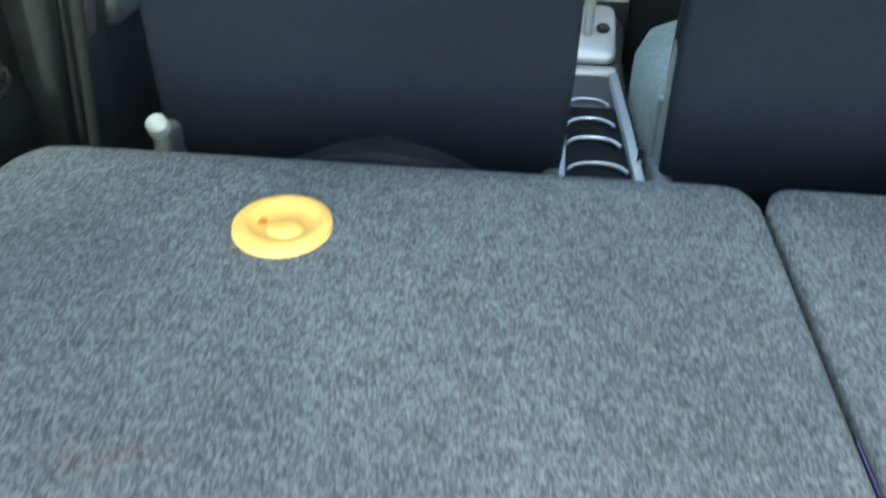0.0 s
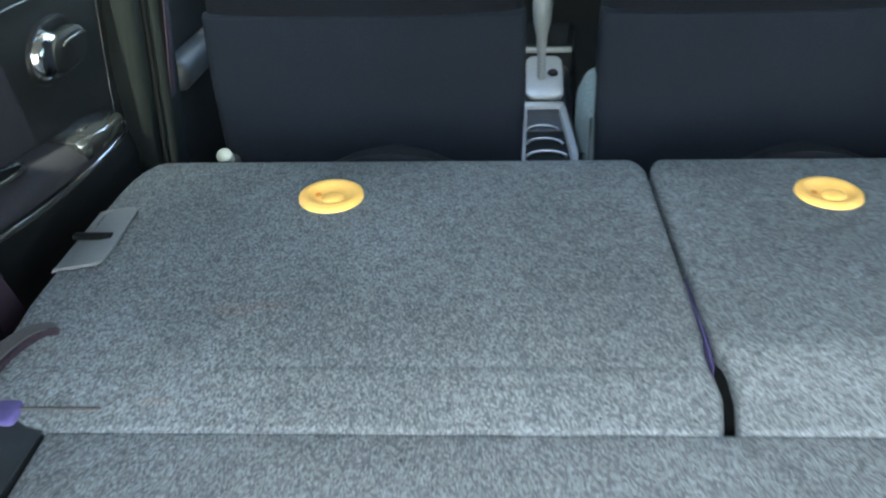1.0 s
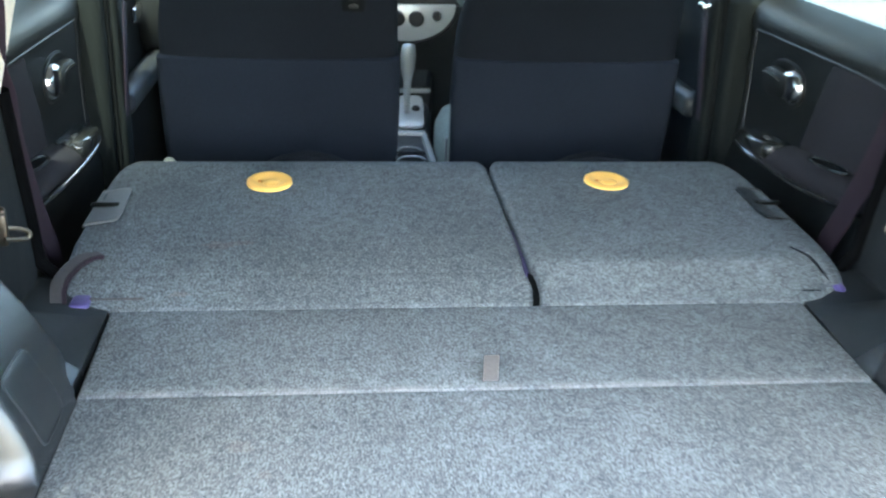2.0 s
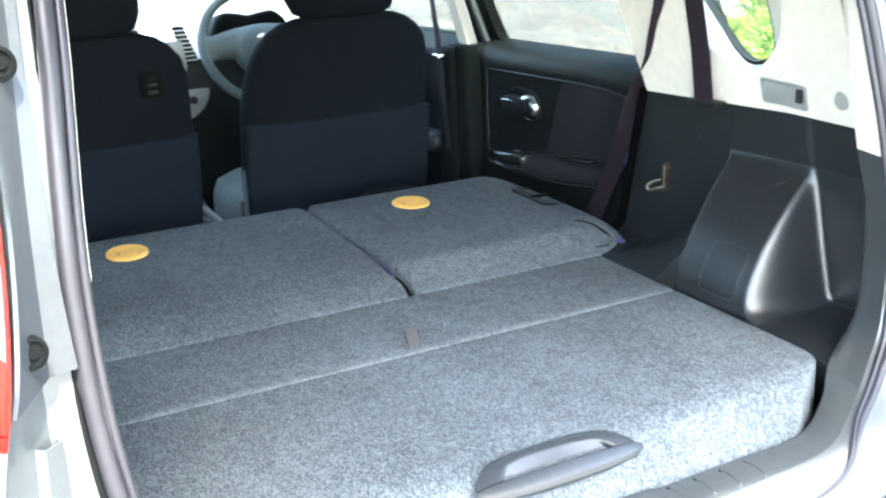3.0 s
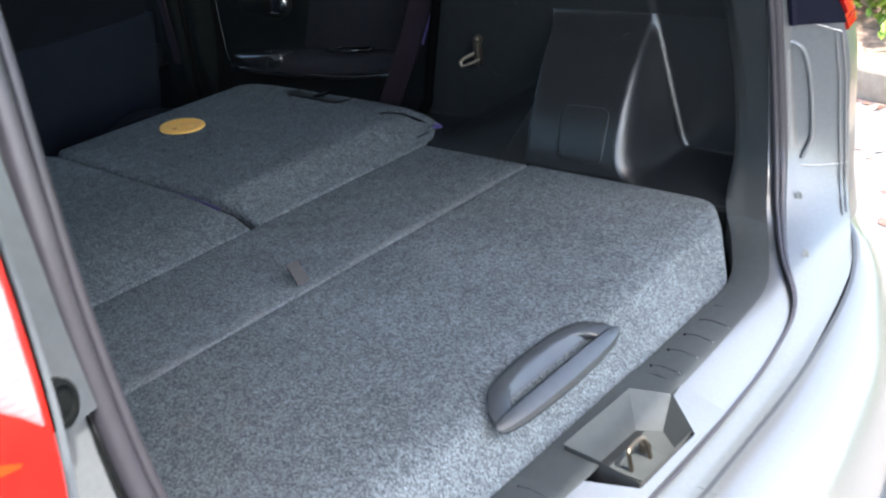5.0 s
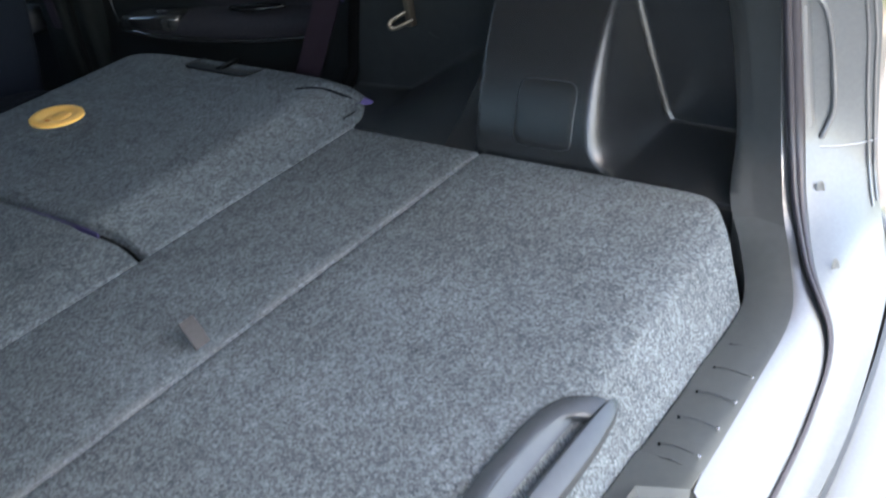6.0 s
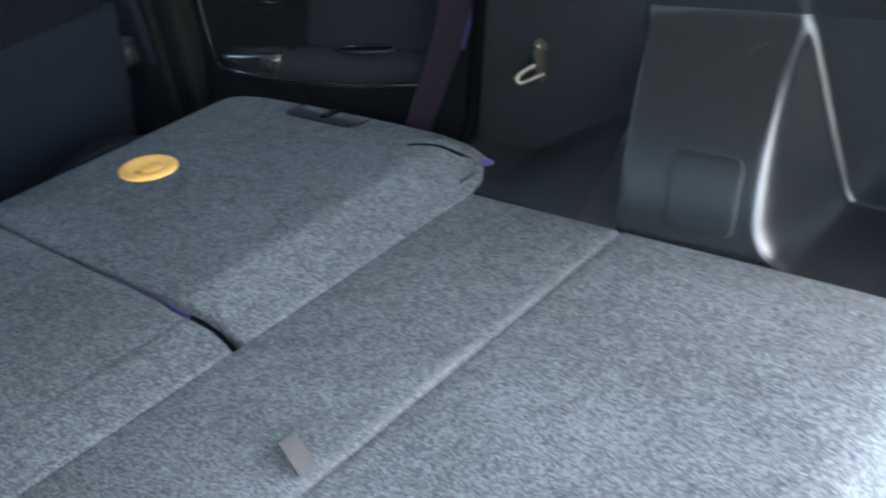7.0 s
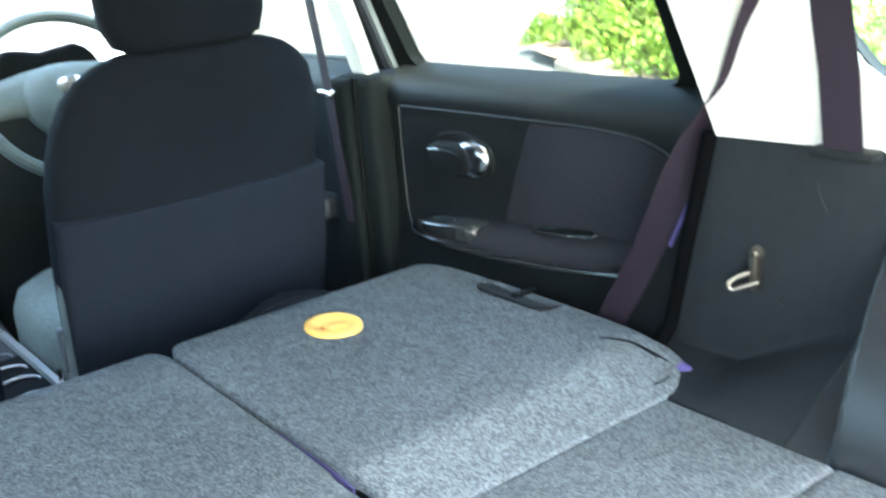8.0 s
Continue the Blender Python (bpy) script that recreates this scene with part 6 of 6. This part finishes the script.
part("gear_button", lathe([(0, 0.006), (0.008, 0.006), (0.011, 0.003), (0.012, 0)], 14, pose(0.026, 2.03, 0.629, 23)), PLASTIC, gate)
part("gate_edge", box(-0.055, 0.072, 2.098, 2.112, 0.655, 0.668, 0.004, 2), SILVER_TRIM, gate, "silver edge")
part("gear_lever", loft([[Vector((0.0 + 0.011 * k * math.cos(a), 2.02 - dy, z + 0.025)) + Vector((0, 0.011 * k * math.sin(a), 0)) for a in [2 * math.pi * j / 12 for j in range(12)]] for z, k, dy in [(0.585, 0.8, 0.0), (0.64, 0.8, 0.002), (0.69, 1.1, 0.006), (0.72, 1.7, 0.012), (0.76, 1.9, 0.02), (0.785, 1.5, 0.024), (0.79, 0.5, 0.026)]]), SILVER_TRIM, console, "grey gear lever", smooth=60)

# dashboard
dash = thing("dashboard", "grey plastic dashboard with a silver centre panel", "dashboard")
dprof = [(2.72, 0.40), (2.30, 0.40), (2.24, 0.62), (2.20, 0.74), (2.13, 0.80), (2.108, 0.90), (2.106, 0.990), (2.117, 1.008), (2.15, 1.042), (2.25, 1.06), (2.45, 1.05), (2.72, 1.01)]
rr = []
for x in [-0.72 + 0.06 * k for k in range(25)]:
    b = 0.02 * (abs(x) / 0.7) ** 2
    rr.append([Vector((x, y - b, z)) for y, z in dprof])
part("dash_body", loft([r[:7] + [r[6] + Vector((0, 0.3, 0)), r[0] + Vector((0, 0, 0.4))] for r in rr]), DASH, dash, "dark lower dashboard", smooth=50)
part("dash_top", loft([r[6:] + [r[11] + Vector((0, 0, -0.05)), r[6] + Vector((0, 0.1, 0))] for r in rr]), DASH_TOP, dash, "pale upper dashboard, whitened for the sun on it", smooth=50)
half_disc = [(-0.135, 0.904), (0.135, 0.904)] + [(0.135 * math.cos(a), 0.900 - 0.097 * math.sin(a)) for a in [math.pi * k / 20 for k in range(1, 20)]]
stack = part("centre_panel", plate(half_disc, 0.012, lambda x, z, w: (x, 2.10 - w, z), bev=0.003), SILVER_TRIM, dash, "silver half-round climate panel")
part("panel_rim", tube([Vector((0.139 * math.cos(a), 2.092, 0.900 - 0.101 * math.sin(a))) for a in [math.pi * k / 24 for k in range(25)]], 0.006, 8), PLASTIC, stack, "black panel rim")
for dx, dz, r in [(-0.078, 0.874, 0.018), (-0.026, 0.866, 0.021), (0.026, 0.866, 0.021), (0.082, 0.874, 0.012)]:
    part("dial", lathe([(0, 0.016), (r * 0.8, 0.016), (r, 0.012), (r, 0.0)], 20, pose(dx, 2.088, dz, 90)), PLASTIC, stack, "round climate dial")
radio = part("radio", plate(rounded([(-0.105, 0.946), (0.060, 0.946), (0.082, 0.965), (0.074, 1.05), (-0.105, 1.05)], 0.012), 0.016, lambda x, z, w: (x - 0.004, 2.104 - w, z), bev=0.003), SILVER_TRIM, dash, "silver radio front")
part("display", box(-0.085, 0.026, 2.084, 2.0895, 1.000, 1.026, 0.002), DISPLAY, radio, "blue lit display")
for k in range(5):
    part("key", box(-0.088 + 0.024 * k, -0.070 + 0.024 * k, 2.082, 2.0895, 0.962, 0.972, 0.002), PLASTIC_GREY, radio)
for vs in (1, -1):
    # vent leaning with the centre stack
    vent = part("vent", plate(rounded([(0.060, 0.978), (0.102, 0.978), (0.097, 1.090), (0.062, 1.090)], 0.008), 0.010, lambda x, z, w: (vs * (x - 0.28 * (z - 1.034)), 2.108 - w, z), bev=0.003), PLASTIC, dash, "black air vent with pale slats")
    for k in range(8):
        zc = 0.990 + 0.0125 * k
        xc = vs * (0.081 - 0.28 * (zc - 1.034))
        part("vane", box(xc - 0.017, xc + 0.017, 2.090, 2.098, zc - 0.0018, zc + 0.0018, 0.001, 1), DASH_TOP, vent)
part("vent", plate(rounded([(-0.62, 0.99), (-0.54, 0.99), (-0.54, 1.06), (-0.62, 1.06)], 0.012), 0.012, lambda x, z, w: (x, 2.112 - w, z), bev=0.003), PLASTIC, dash, "black air vent")
HX, HZ = [0.150, 0.164, 0.180, 0.206, 0.240, 0.278, 0.315, 0.352, 0.379, 0.394, 0.405], [1.040, 1.078, 1.104, 1.118, 1.114, 1.105, 1.112, 1.116, 1.102, 1.078, 1.040]
hood_rings = []
for k in range(25):
    x = 0.150 + 0.255 * k / 24
    z1 = interp(x, HX, HZ)
    hood_rings.append([Vector((x, y, z)) for y, z in [(2.10, 0.99), (2.085, 1.02), (2.082, z1 - 0.012), (2.088, z1 - 0.003), (2.105, z1), (2.20, z1 - 0.012), (2.26, 1.03), (2.26, 0.99)]])
part("binnacle", loft(hood_rings), BLACK, dash, "black double-humped instrument hood", smooth=50)

wheel = thing("steering_wheel", "grey three-spoke steering wheel", "steering wheel")
WM = Matrix.Translation((0.291, 1.985, 1.022)) @ pose(0, 0, 0, 57, 0, 0)
R = 0.186
bm = bmesh.new()
ring = [[WM @ Vector(((R + 0.0140 * math.cos(b)) * math.cos(a), (R + 0.0140 * math.cos(b)) * math.sin(a), 0.0140 * math.sin(b))) for b in [2 * math.pi * j / 10 for j in range(10)]] for a in [2 * math.pi * k / 48 for k in range(49)]]
part("rim", loft(ring, cap=False), WHEEL_GREY, wheel)
part("hub", loft([[WM @ Vector((0.098 * k * math.copysign(abs(math.cos(a)) ** 0.8, math.cos(a)), -0.004 + 0.072 * k * math.copysign(abs(math.sin(a)) ** 0.85, math.sin(a)) * (1.0 if math.sin(a) > 0 else 1.15), h)) for a in [2 * math.pi * j / 32 for j in range(32)]] for k, h in [(0.85, -0.04), (1.02, -0.012), (1.0, 0.010), (0.9, 0.022), (0.6, 0.029), (0.2, 0.031)]]), WHEEL_GREY, wheel, "grey airbag hub", smooth=60)
for e in (-1, 1):
    part("spoke", loft([[WM @ Vector((e * x, y0 - 0.014 + h * b, zc + 0.010 * c)) for b, c in [(-1, -0.6), (-0.9, 0.6), (-0.4, 1), (0.4, 1), (0.9, 0.6), (1, -0.6), (0, -1)]] for x, y0, h, zc in [(0.050, 0.026, 0.056, 0.006), (0.085, 0.028, 0.050, 0.004), (0.125, 0.027, 0.042, 0.0), (0.155, 0.024, 0.038, -0.003), (0.180, 0.022, 0.046, -0.002)]]), WHEEL_GREY, wheel, "broad grey side spoke", smooth=60)
part("spoke", sweep([WM @ Vector((0, -0.04, -0.006)), WM @ Vector((0, -0.11, -0.004)), WM @ Vector((0, -R + 0.004, 0))], [(-0.018, -0.006), (0.018, -0.006), (0.018, 0.006), (-0.018, 0.006)], up=WM.to_3x3() @ Vector((0, 0, 1))), PLASTIC, wheel)
part("badge", lathe([(0, 0.004), (0.022, 0.0035), (0.027, 0.0)], 24, WM @ pose(0, 0.004, 0.029) @ Matrix.Diagonal((1.25, 0.9, 1, 1))), CHROME, wheel, "oval silver badge")
part("column", tube([WM @ Vector((0, 0, -0.02)), Vector((0.30, 2.24, 0.92))], 0.055, 14), PLASTIC, wheel)
